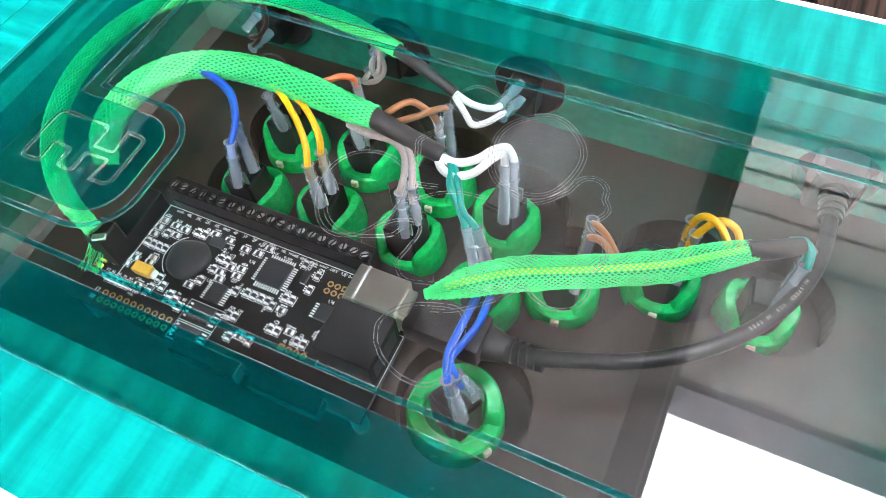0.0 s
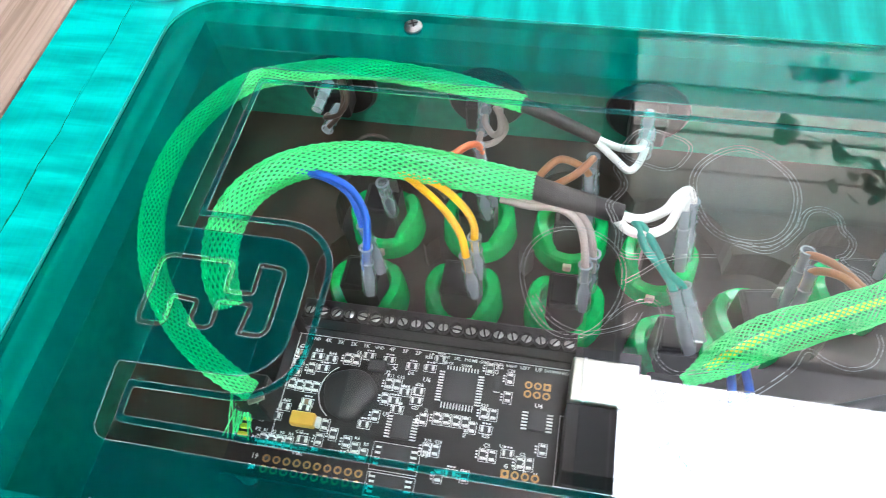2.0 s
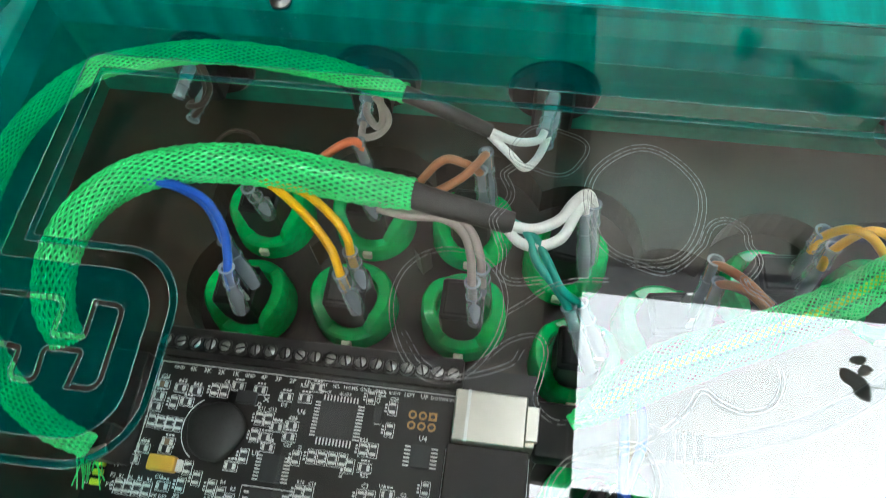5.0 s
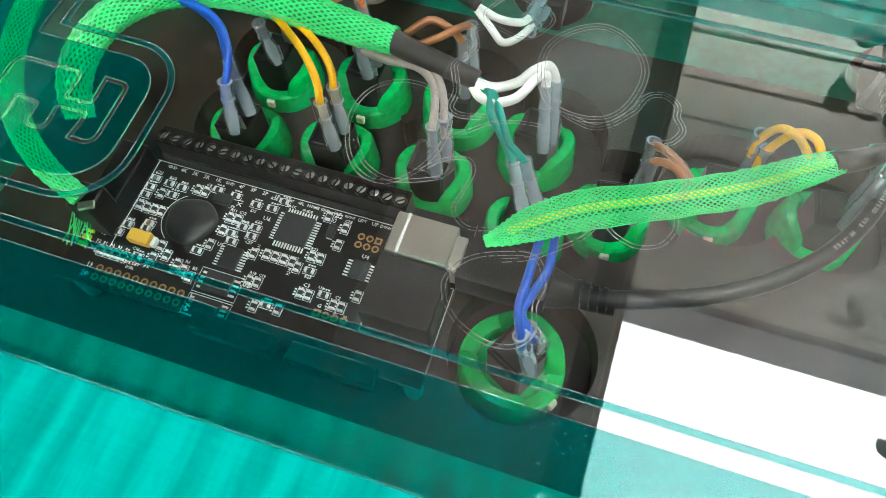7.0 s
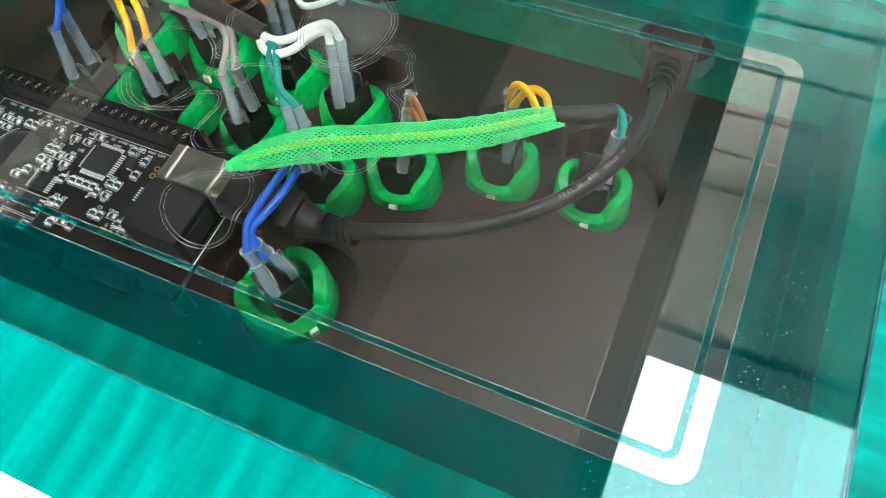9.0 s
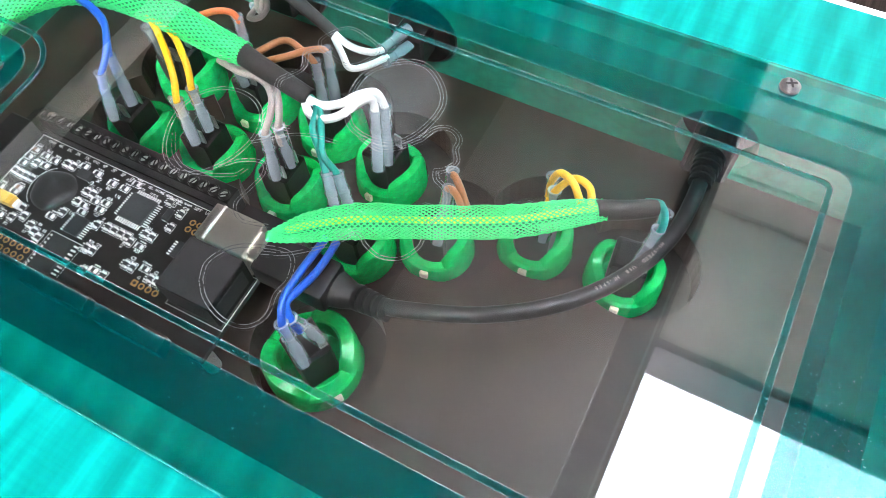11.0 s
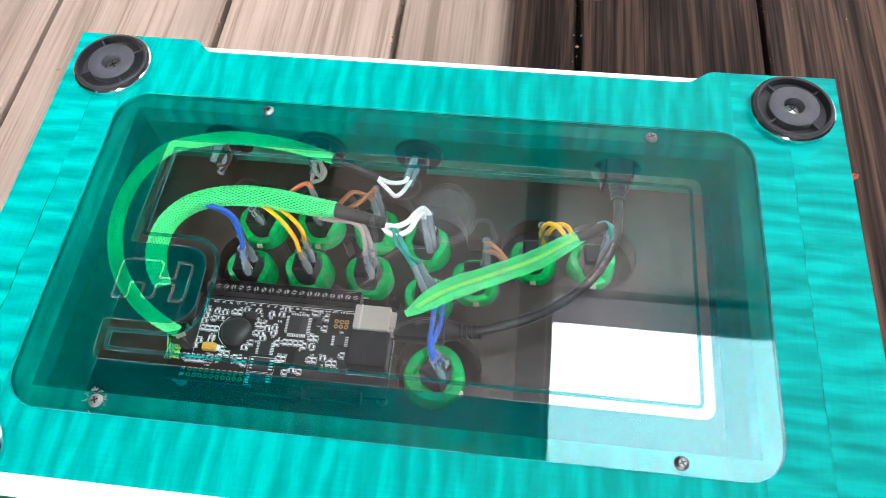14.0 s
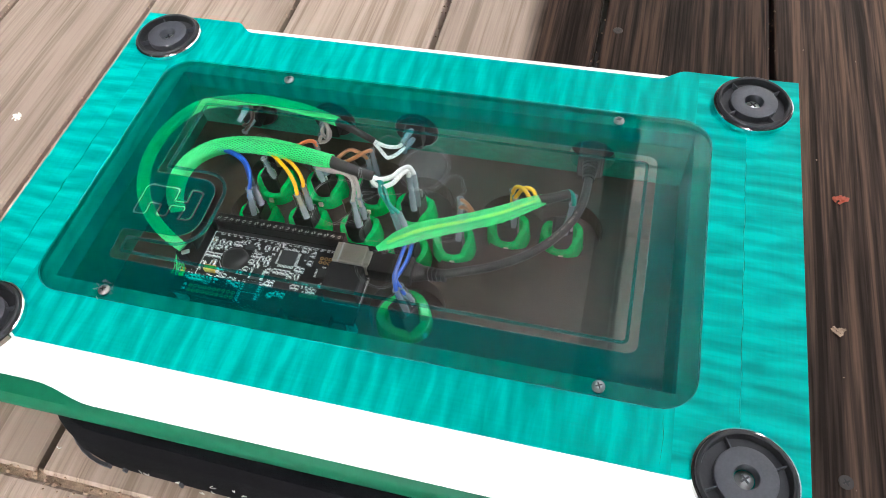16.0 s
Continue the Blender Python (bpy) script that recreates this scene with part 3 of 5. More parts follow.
case_poly += s_curve(138, 118, 124, 110.6) + s_curve(-112, 110.6, -123, 118) + [(-183, 118.5)]

case = thing("arcade_controller_case", (5, 5, CASE_Z), "green figured-maple controller case lying upside down on a black bag", "case")
JX0, JX1, SX0, SX1 = -150.0, 145.0, -163.9, 169.3
frame_tris = [t for t in triangles([case_poly, plate_poly], [((x, -140), (x, 140)) for x in (JX0, JX1, SX0, SX1)])
              if inside(middle(t), case_poly) and not inside(middle(t), plate_poly)]
pieces = {"outer_stile": [], "inner_stile": [], "outer_stile_b": [], "inner_stile_b": [], "rail": [], "rail_b": []}
for t in frame_tris:
    x, y = middle(t)
    key = "outer_stile" if x < SX0 else "inner_stile" if x < JX0 else "outer_stile_b" if x > SX1 else "inner_stile_b" if x > JX1 else "rail" if y > 0 else "rail_b"
    pieces[key].append(t)
for i, (key, tris) in enumerate(pieces.items()):
    b = slab(tris, -12, -0.15 * (i % 2))
    part(key.replace("_b", ""), b, WOOD_X if "rail" in key else WOOD_Y, case, "green-dyed curly maple strip")
rnd = random.Random(12)
for x, y0, y1, wide in ((SX0, -62, 46, 0.55), (SX0, 52, 92, 0.25), (SX1, -88, 84, 0.2), (JX1 - 4.0, -98, -78, 0.3)):
    crack, n = [], int((y1 - y0) / 3)
    b = bmesh.new()
    for k in range(n + 1):
        y, bend = y0 + (y1 - y0) * k / n, 0.35 * math.sin(k * 0.7) + rnd.uniform(-0.25, 0.25)
        w = wide * (0.25 + rnd.random()) * math.sin(math.pi * (k + 0.3) / (n + 0.6))
        crack.append((b.verts.new((x + bend - w / 2, y, 0.03)), b.verts.new((x + bend + w / 2, y, 0.03))))
    for p, q in zip(crack, crack[1:]):
        b.faces.new((p[0], p[1], q[1], q[0]))
    part("crack", b, GREEN_PAINT, case, "dark hairline crack along a glue joint")
# ledge under the cover plate, and the cavity's walls
ledge = [t for t in triangles([inset(plate_poly, -6), cavity_poly]) if not inside(middle(t), cavity_poly)]
part("cover_ledge", slab(ledge, -14, -4.0), WOOD_X, case)
part("inner_wall", box(CV_X0 - 8, CV_X0, CV_Y0 - 8, CV_Y1 + 8, POCKET_Z, -14.2), CAVITY, case)
part("inner_wall", box(CV_X1, CV_X1 + 8, CV_Y0 - 8, CV_Y1 + 8, POCKET_Z, -14.2), CAVITY, case)
part("inner_wall", box(CV_X0, CV_X1, CV_Y0 - 8, CV_Y0, POCKET_Z, -14.2), CAVITY, case)
# far wall with the round openings of the side buttons and the cable
holes = [(-102, -27, 14.5), (-53, -27, 14.5), (-3, -27.5, 14.5), (96.3, -29.5, 12.4)]
b = bmesh.new()
wall_loop = [(CV_X0, POCKET_Z), (CV_X1, POCKET_Z), (CV_X1, -14.2), (CV_X0, -14.2)]
hole_loops = [circle(x, z, min(r, 12.8) if x > 0 else r * 0.9, 28) for x, z, r in holes]
wt = [t for t in triangles([wall_loop] + hole_loops) if inside(middle(t), wall_loop) and not any(inside(middle(t), h) for h in hole_loops)]
b = slab(wt, 0, 8)
for v in b.verts:
    v.co = Vector((v.co.x, CV_Y1 + v.co.z, v.co.y))
part("inner_wall", b, CAVITY, case)
part("outer_wall", box(-118, 132, 86, 108, CASE_Z + 16, -12.2), BLACK_PLASTIC, case)

# brown panel with routed pockets for the buttons
BUTTONS = [(-81, 41, 12, 0), (-51, 43.5, 12, 0), (-22, 43.5, 12, 0), (5, 36, 12, -8), (-81, 14, 12, 0), (-52, 16.5, 12, 0), (-21.5, 16.5, 12, 0),
           (9, 7, 12, 0), (31, 19, 12, 8), (58.5, 33, 12, 4), (87.5, 33.5, 12, 6), (16.5, -31.5, 15, 62)]
pockets = [circle(x + 2, y + 2, r + (6.5 if r < 14 else 4.5), 36) for x, y, r, _ in BUTTONS]
floor_loop = [(CV_X0 - 1, CV_Y0 - 1), (CV_X1 + 1, CV_Y0 - 1), (CV_X1 + 1, CV_Y1 + 1), (CV_X0 - 1, CV_Y1 + 1)]
up_tris = [t for t in triangles([floor_loop] + pockets) if inside(middle(t), floor_loop)]
low_tris = [t for t in up_tris if any(inside(middle(t), p) for p in pockets)]
up_tris = [t for t in up_tris if not any(inside(middle(t), p) for p in pockets)]
part("panel", slab(up_tris, POCKET_Z - 0.5, FLOOR_Z), PANEL, case, "dark brown inner face of the button panel")
part("pocket_floor", sheet(low_tris, POCKET_Z), POCKET, case)


def band(curves, material, name, label=""):
    """Skins a row of equally long curves."""
    b = bmesh.new()
    rows = [[b.verts.new(p) for p in c] for c in curves]
    for p, q in zip(rows, rows[1:]):
        for i in range(len(p) - 1):
            b.faces.new((p[i], p[i + 1], q[i + 1], q[i]))
    return part(name, b, material, case, label, smooth=True)


def near_curve(y_mid, y_end, z, n=60):
    out = []
    for i in range(n + 1):
        x = -183 + 377.5 * i / n
        k = min(1, max(0, (min(x + 183, 194.5 - x) - 26) / 36))
        out.append((x, y_end + (y_mid - y_end) * (3 * k * k - 2 * k ** 3), z))
    return out


flat_top = [(-183 + 377.5 * i / 60, -100.6, -0.8) for i in range(61)]
band([flat_top, [(x, y - 2.2, -1.8) for x, y, _ in flat_top], near_curve(-110.5, -104.5, -49)], WHITE_PAINT, "white_side", "white lacquered front side")
band([near_curve(-110.3, -104.3, -48.8), near_curve(-112.5, -112.5, -50.5), near_curve(-115, -115, -56), near_curve(-114.5, -114.5, CASE_Z)], GREEN_PAINT, "button_panel_edge", "dark green edge of the button panel")
band([[(-123 + 261 * i / 20, 109.5, -0.9) for i in range(21)], [(-125 + 265 * i / 20, 114.2, -0.9) for i in range(21)],
      [(-125 + 265 * i / 20, 115.2, CASE_Z) for i in range(21)]], WHITE_PAINT, "white_side", "white lacquered back side")
part("case_side", box(-182.6, -160, -100.8, 118.2, CASE_Z, -12.1), GREEN_PAINT, case)
part("case_side", box(172, 194.1, -100.8, 118.2, CASE_Z, -12.1), GREEN_PAINT, case)
part("button_panel", box(-182.8, 194.3, -114, 118.3, CASE_Z - 0.4, POCKET_Z - 1.2), GREEN_PAINT, case)


def phillips(cx, cy, z, r, parent, name="screw", collar=0.0):
    b = lathe(cx, cy, [(0.02, z), (r * 0.55, z), (r, z - r * 0.35), (r, z - r * 0.9)], 20)
    s = part(name, b, SCREW, parent, "steel cross-head screw", smooth=True)
    slot = box(cx - r * 0.55, cx + r * 0.55, cy - r * 0.11, cy + r * 0.11, z - 0.2, z + 0.06, turn=25)
    box(cx - r * 0.11, cx + r * 0.11, cy - r * 0.55, cy + r * 0.55, z - 0.2, z + 0.06, bm=slot, turn=25)
    part("slot", slot, BLACK_PLASTIC, s)
    return s


def foot(cx, cy, turn):
    f = part("rubber_foot", lathe(cx, cy, [(17.3, 0.2), (18.2, 2.4), (17.8, 4.8), (17.0, 5.4), (16.2, 5.1), (15.6, 1.4), (10.4, 1.2), (10.4, 0.3)], 48), RUBBER, case, "black rubber foot with a chrome rim and grey centre pad", smooth=True)
    part("chrome_rim", lathe(cx, cy, [(18.4, 0.5), (19.2, 0.5), (19.2, 3.2), (18.6, 3.7), (18.0, 3.4)], 48), CHROME, f, smooth=True)
    part("pad", lathe(cx, cy, [(4.1, 0.4), (4.1, 3.0), (4.7, 4.8), (5.2, 5.0), (10.6, 5.2), (11.4, 4.7), (11.4, 1.3)], 48), GREY_PAD, f, smooth=True)
    for k in range(4):
        a = turn + 90 * k
        b = box(11.2, 16.6, -0.28, 0.28, 1.3, 4.0)
        bmesh.ops.rotate(b, verts=b.verts, cent=(0, 0, 0), matrix=Matrix.Rotation(radians(a), 3, "Z"))
        bmesh.ops.translate(b, verts=b.verts, vec=(cx, cy, 0))
        part("spoke", b, GREY_PAD, f)
    part("screw", lathe(cx, cy, [(0.02, 2.4), (2.2, 2.2), (3.5, 1.2), (3.6, 0.3)], 24), STEEL, f, "steel cross-head screw", smooth=True)
    sl = box(cx - 1.9, cx + 1.9, cy - 0.38, cy + 0.38, 1.7, 2.5, turn=40)
    box(cx - 0.38, cx + 0.38, cy - 1.9, cy + 1.9, 1.7, 2.5, bm=sl, turn=40)
    part("cross_slot", sl, BLACK_PLASTIC, f)


for x, y, turn in ((-158.5, 96.5, 35), (171.5, 96.3, 40), (170.8, -97.5, 28), (-157.5, -96.5, 30)):
    foot(x, y, turn)

# ---- the cover plate with its film ----
plate = thing("acrylic_cover_plate", (3.5, 2.6, -5), "clear acrylic cover plate with teal film, screwed over the cavity", "cover plate")
plate_tris = [t for t in triangles([inset(plate_poly, 0.12)]) if inside(middle(t), plate_poly)]
part("pane", slab(plate_tris, -1.2, 0.0, bottom=False), ACRYLIC, plate)
WINDOW = [(-118.6, -53.6), (128.6, -54.2), (128.6, 55.2), (-118.2, 55.6), (-119.4, 0.1), (-82.8, -0.3), (-82.3, -35.8), (-119.6, -36.2)]
radii = [4, 5, 5, 3, 0.8, 10, 11, 0.8]
w0 = rounded(WINDOW, radii, 8)
w1 = rounded(inset(WINDOW, 4.0), [2, 3, 3, 1, 0.6, 13, 14, 0.6], 8)
w2 = rounded(inset(WINDOW, 5.5), [1, 1.5, 1.5, 0.6, 0.6, 14.5, 15.5, 0.6], 8)
film_edge = inset(plate_poly, 0.6)
HOOKS = [(-120.2, -7.5), (-100.6, -7.5), (-100.7, -15.3), (-95.0, -15.2), (-95.3, -7.4), (-87.8, -7.7), (-87.5, -26.6), (-95.1, -26.4), (-94.4, -19.1),
         (-101.2, -19.3), (-100.8, -26.3), (-107.4, -26.1), (-107.5, -19.8), (-112.6, -19.4), (-112.1, -26.7), (-120.0, -27.0)]
marks = [rounded(HOOKS, [3.5, 2.6, 0.3, 0.3, 0.3, 2.6, 3.2, 0.3, 0.3, 0.3, 2.2, 2.2, 0.3, 0.3, 2.0, 2.2], 5)]
if sum(a.x * c.y - c.x * a.y for a, c in zip(marks[0], marks[0][1:] + marks[0][:1])) < 0:
    marks[0].reverse()
film_loops = [film_edge, w0, w1, w2]
cut_loops = [marks[0], inset(marks[0], 1.15)]
ft, liner = [], []
for t in triangles(film_loops + cut_loops):
    m = middle(t)
    if not inside(m, film_edge):
        continue
    clear = inside(m, w0) and not (inside(m, w1) and not inside(m, w2))
    cutline = inside(m, cut_loops[0]) and not inside(m, cut_loops[1])
    (liner if clear or cutline else ft).append(t)
part("window_underside", sheet(liner, -0.6), LINER, plate)
part("film", slab(ft, -0.95, -0.6), FILM, plate, "translucent teal film with a cut-out window")
for sheet_part in plate.children:
    sheet_part.visible_shadow = False
b = bmesh.new()
for lp in (w0, w1, w2):
    outline(lp, 0.19, -0.5, b)
for lp in cut_loops:
    outline(lp, 0.2, -0.5, b)
part("etched_border", b, ETCH, plate, "fine whitish engraved border lines")
# plain engraved loops: rings, rows of bumps and wavy lines, each cut two or three times side by side

cut = random.Random(77)


def grooves(base, closed, offsets, width=0.23, per=12):
    """Parallel cut lines along a smooth path, scratched unevenly, with small breaks."""
    b = bmesh.new()
    pts = list(base) + ([base[0]] if closed else [])
    path = [Vector((p.x, p.y)) for p in smooth_path([(x, y, 0) for x, y in pts], per)]
    for off in offsets:
        line = []
        for k, p in enumerate(path):
            d = (path[min(k + 1, len(path) - 1)] - path[max(k - 1, 0)]).normalized()
            line.append((p.x - d.y * off, p.y + d.x * off))
        for p, q in zip(line, line[1:]):
            if cut.random() < 0.9:
                outline([p, q], width * cut.uniform(0.45, 1.0), 0.05, b, closed=False)
    part("engraved_line", b, ENGRAVE, plate, "plain engraved line in the clear window")


def ring(cx, cy, rx, ry, wave=0.0, lobes=5, n=24):
    return [(cx + (rx + wave * math.sin(lobes * a)) * math.cos(a), cy + (ry + wave * math.sin(lobes * a)) * math.sin(a)) for a in [2 * math.pi * k / n for k in range(n)]]


grooves(ring(16.8, 27.2, 12.9, 14.9, 0.25), True, (0.0, 0.9, 1.7))
grooves(ring(-21.8, -1.5, 11.9, 14.6, 0.5, 3), True, (0.0, 0.9))
grooves(ring(-4.2, 38.6, 8.6, 6.4, 0.5, 4), True, (0.0, 0.8))
grooves([(-12.2, 34.3), (-14.4, 31.4), (-12.4, 26.2), (-15.6, 20.4), (-14.3, 16.2), (-12.8, 12.4), (-12.7, 7.3), (-9.4, 5.4), (-3.2, 6.5)], False, (0.0, 0.8, 1.6))
grooves([(29.4, 18.6), (31.2, 23.1), (34.1, 24.4), (36.9, 22.8), (37.4, 19.6), (39.2, 16.6), (37.8, 13.6), (36.0, 12.3), (37.4, 9.4), (41.2, 7.2), (42.8, 2.6), (41.0, -2.4)], False, (0.0, 0.8, 1.5))
grooves([(-12.7, -10.8), (-8.7, -6.8), (-3.9, -5.1), (-2.0, -7.7), (-2.6, -12.6), (-3.2, -18.0), (1.0, -21.5), (8.0, -20.0)], False, (0.0, 0.8))
grooves([(2.3, -38.2), (1.0, -33.8), (3.9, -28.5), (9.8, -25.4), (16.7, -24.1), (19.6, -29.0), (19.1, -34.0), (20.2, -39.4), (17.6, -43.2), (12.1, -43.9), (6.0, -41.6)], True, (0.0, 0.9))
grooves([(10.6, -26.8), (16.7, -24.1), (24.9, -17.1), (28.1, -12.4), (31.5, -14.2), (36.2, -15.4), (41.0, -13.5), (43.3, -9.2), (43.2, -5.9)], False, (0.0, 0.8))
grooves([(-30.3, -7.2), (-25.3, -13.2), (-17.9, -15.2), (-8.4, -11.7), (-5.8, -7.9)], False, (0.0, 0.9))
grooves([(14.0, 12.4), (20.5, 11.0), (25.0, 13.4), (29.4, 18.6)], False, (0.0, 0.8, 1.6))
grooves([(-9.9, -1.1), (-6.2, 1.8), (-1.9, 5.4), (3.4, 7.6), (10.0, 8.4)], False, (0.0, 0.8))
b = sheet([t for t in triangles([ring(16.8, 27.6, 10.8, 12.4, 0, 1, 36)])], 0.045)
part("frosted_disc", b, ETCH_FAINT, plate)
rnd = random.Random(31)
b = bmesh.new()


def dot(x, y, r):
    b.faces.new([b.verts.new((x + r * math.cos(a), y + r * math.sin(a), 0.055)) for a in (0.3, 2.4, 4.5)])


for k in range(3200):
    a, q = rnd.uniform(0, 6.283), math.sqrt(rnd.random())
    x, y = 16.8 + 11.2 * q * math.cos(a), 28.6 + 11.8 * q * math.sin(a)
    if rnd.random() < 0.35 + 0.65 * min(1.0, max(0.0, (y - 17) / 9)):
        dot(x, y, rnd.uniform(0.06, 0.14))
for k in range(150):
    a, q = rnd.uniform(0, 6.283), math.sqrt(rnd.random())
    dot(-4.6 + 3.4 * q * math.cos(a), 37.4 + 4.2 * q * math.sin(a), rnd.uniform(0.06, 0.14))
for cx, cy in ((102.5, -43.8), (93.0, -41.4), (118.0, -32.0), (66.3, 25.3), (-64.0, 30.0), (60.0, -20.0)):
    for k in range(11):
        dot(cx + rnd.gauss(0, 1.0), cy + rnd.gauss(0, 1.3), rnd.uniform(0.08, 0.2))
for k in range(160):
    dot(rnd.uniform(-115, 126), rnd.uniform(-52, 53), rnd.uniform(0.05, 0.13))
tagged(part("stipple", b, ETCH, plate, "fine pale engraved dots and dust specks"), kind="stuff")
for x, y in ((-74.7, 76.5), (107.2, 76.3), (115, -71.2), (-110.7, -70.7)):
    phillips(x, y, 0.9, 2.7, plate)

# flat cyan outline: the highlight along the plate's edge, put in as colour
b = bmesh.new()
outline(inset(plate_poly, 0.35), 0.3, 0.03, b)
part("edge_glint_line", b, EDGE_GLINT, plate, "pale cyan line painted in for light caught on the acrylic's edge")
chips = bmesh.new()
rnd = random.Random(4)
for k in range(26):
    a, r0 = rnd.uniform(0, 6.28), rnd.uniform(2.9, 4.6)
    bend, far = a + rnd.uniform(-0.35, 0.35), r0 + rnd.uniform(0.4, 1.3)
    outline([(-110.7 + r0 * math.cos(a), -70.7 + r0 * math.sin(a)), (-110.7 + far * math.cos(bend), -70.7 + far * math.sin(bend))], rnd.uniform(0.12, 0.4), 0.05, chips, closed=False)
part("chipped_edge", chips, ENGRAVE, plate, "pale chips in the acrylic round a screw")

# ---- push buttons ----
def push_button(r):
    """A button seen from behind: collar with two raised clip wings, black switch body, lamp nub, two blades."""
    k = r / 12.0
    t = thing("push_button", (0, 0, 0), "green plastic push button with a black switch block, seen from behind", "button", "buttons in the panel")
    part("collar", lathe(0, 0, [(r - 4.2 * k, 0.2), (r, 0.2), (r + 0.3, 2.2), (r - 0.4, 6.6), (r - 1.2, 7.3), (r - 3.6 * k, 7.0), (r - 4.2 * k, 6.2)], 40, closed=True), BUTTON, t, smooth=True)
    for a in (0, 180):
        b = bmesh.new()
        rows = []
        n = 14
        for i in range(n + 1):
            ang = radians(a - 62 + 124 * i / n)
            h = 6.4 + 6.6 * math.sin(math.pi * i / n) ** 0.45
            ro, ri = r - 0.4, r - 4.6 * k
            rows.append([b.verts.new((q * math.cos(ang), q * math.sin(ang), z)) for q, z in ((ri, 5.8), (ro, 5.8), (ro - 0.5, h - 0.8), (ro - 1.1, h), (ri + 0.6, h), (ri, h - 0.7))])
        for p, q in zip(rows, rows[1:]):
            for j in range(6):
                b.faces.new((p[j], q[j], q[(j + 1) % 6], p[(j + 1) % 6]))
        b.faces.new(rows[0])
        b.faces.new(rows[-1][::-1])
        part("clip_wing", b, BUTTON, t, smooth=True)
    part("base", lathe(0, 0, [(0.02, 1.2), (r - 3.4 * k, 1.2)], 28), BUTTON, t)
    body = part("switch_block", box(-5.4, 5.4, -6.8, 4.6, 1.4, 19.4, 0.7), BLACK_PLASTIC, t, "black switch block")
    part("block_step", box(-4.4, 4.4, -5.6, 3.4, 19.2, 20.1, 0.4), BLACK_PLASTIC, body)
    for y in (-5.2, 1.4):
        part("blade", box(2.6, 5.0, y - 0.3, y + 0.3, 19.8, 25.5), STEEL, t, "tinned contact blade")
    part("lamp_nub", box(-1.3, 1.3, -r - 0.9, -r + 1.0, 3.4, 6.2, 0.3), NUB, t, "pale square lamp nub")
    return t


small, large = push_button(12.0), push_button(14.6)
first = {12: small, 15: large}
for x, y, r, turn in BUTTONS:
    m = pose(x * MM, y * MM, POCKET_Z * MM, 0, 0, turn)
    if r in first:
        first.pop(r).matrix_basis = m
    else:
        copy_thing(small, m)

# ---- wires with crimp sleeves ----
def crimp(parent, top, low, r=1.85):
    top, low = Vector(top), Vector(low)
    d = (low - top)
    pts = [top + d * f for f in (0.0, 0.0, 0.05, 0.06, 0.30, 0.31, 0.36, 0.37, 0.52, 0.55, 1.0)]
    prof = [r * 0.72, r * 1.06, r * 1.06, r * 0.94, r * 0.94, r * 1.06, r * 1.06, r * 0.92, r * 0.94, r * 1.08, r * 1.14]
    b = bmesh.new()
    u = d.normalized()
    s = u.orthogonal().normalized()
    w = u.cross(s)
    rings = [[b.verts.new(p + (s * math.cos(2 * math.pi * j / 16) + w * math.sin(2 * math.pi * j / 16)) * q) for j in range(16)] for p, q in zip(pts, prof)]
    for p, q in zip(rings, rings[1:]):
        for j in range(16):
            b.faces.new((p[j], p[(j + 1) % 16], q[(j + 1) % 16], q[j]))
    part("crimp_sleeve", b, CONN, parent, "frosted translucent crimp sleeve", smooth=True)
    core = tube([top + d * 0.25, top + d * 0.6, top + d * 0.95], 0.5, 6, per=2)
    part("crimp_terminal", core, STEEL, parent)


def wire_pair(color, words, runs, r=1.05, group="wire pairs of the buttons"):
    t = thing("wire_pair", runs[0][0][0], words, "wires", group)
    for pts, top, low in runs:
        part("wire", tube(pts, r, 10), WIRE[color], t, smooth=True)
        if top:
            crimp(t, top, low)
    return t


wire_pair("yellow", "yellow wires running from the braided sleeve to a button", [
    ([(-71.0, 29.1, -6.4), (-64.1, 25.1, -6.9), (-56.1, 19.1, -7.9), (-50.8, 13.9, -11.0), (-48.8, 10.0, -15.5), (-48.1, 9.1, -21.7)], (-48.8, 10.2, -15.0), (-46.6, 7.6, -30.9)),
    ([(-68.7, 28.6, -6.4), (-58.8, 25.8, -7.1), (-51.0, 20.5, -8.2), (-47.8, 17.2, -11.2), (-47.4, 15.4, -15.8), (-47.2, 14.8, -20.9)], (-47.5, 15.8, -14.8), (-46.3, 14.0, -31.2))])
wire_pair("blue", "blue wires running from the braided sleeve to a button", [
    ([(-96.3, 24.3, -5.4), (-88.3, 23.7, -5.6), (-80.9, 21.0, -6.8), (-76.1, 15.4, -8.7), (-74.9, 11.1, -11.7), (-74.7, 7.3, -14.6), (-75.6, 5.7, -20.7)], (-74.7, 7.7, -13.1), (-75.2, 3.7, -29.9)),
    ([(-96.9, 24.7, -6.4), (-88.8, 23.8, -6.6), (-81.9, 21.1, -8.8), (-78.4, 16.6, -11.8), (-77.4, 14.5, -14.8), (-76.6, 13.3, -21.0)], (-77.3, 14.9, -13.8), (-73.9, 11.0, -30.3))])
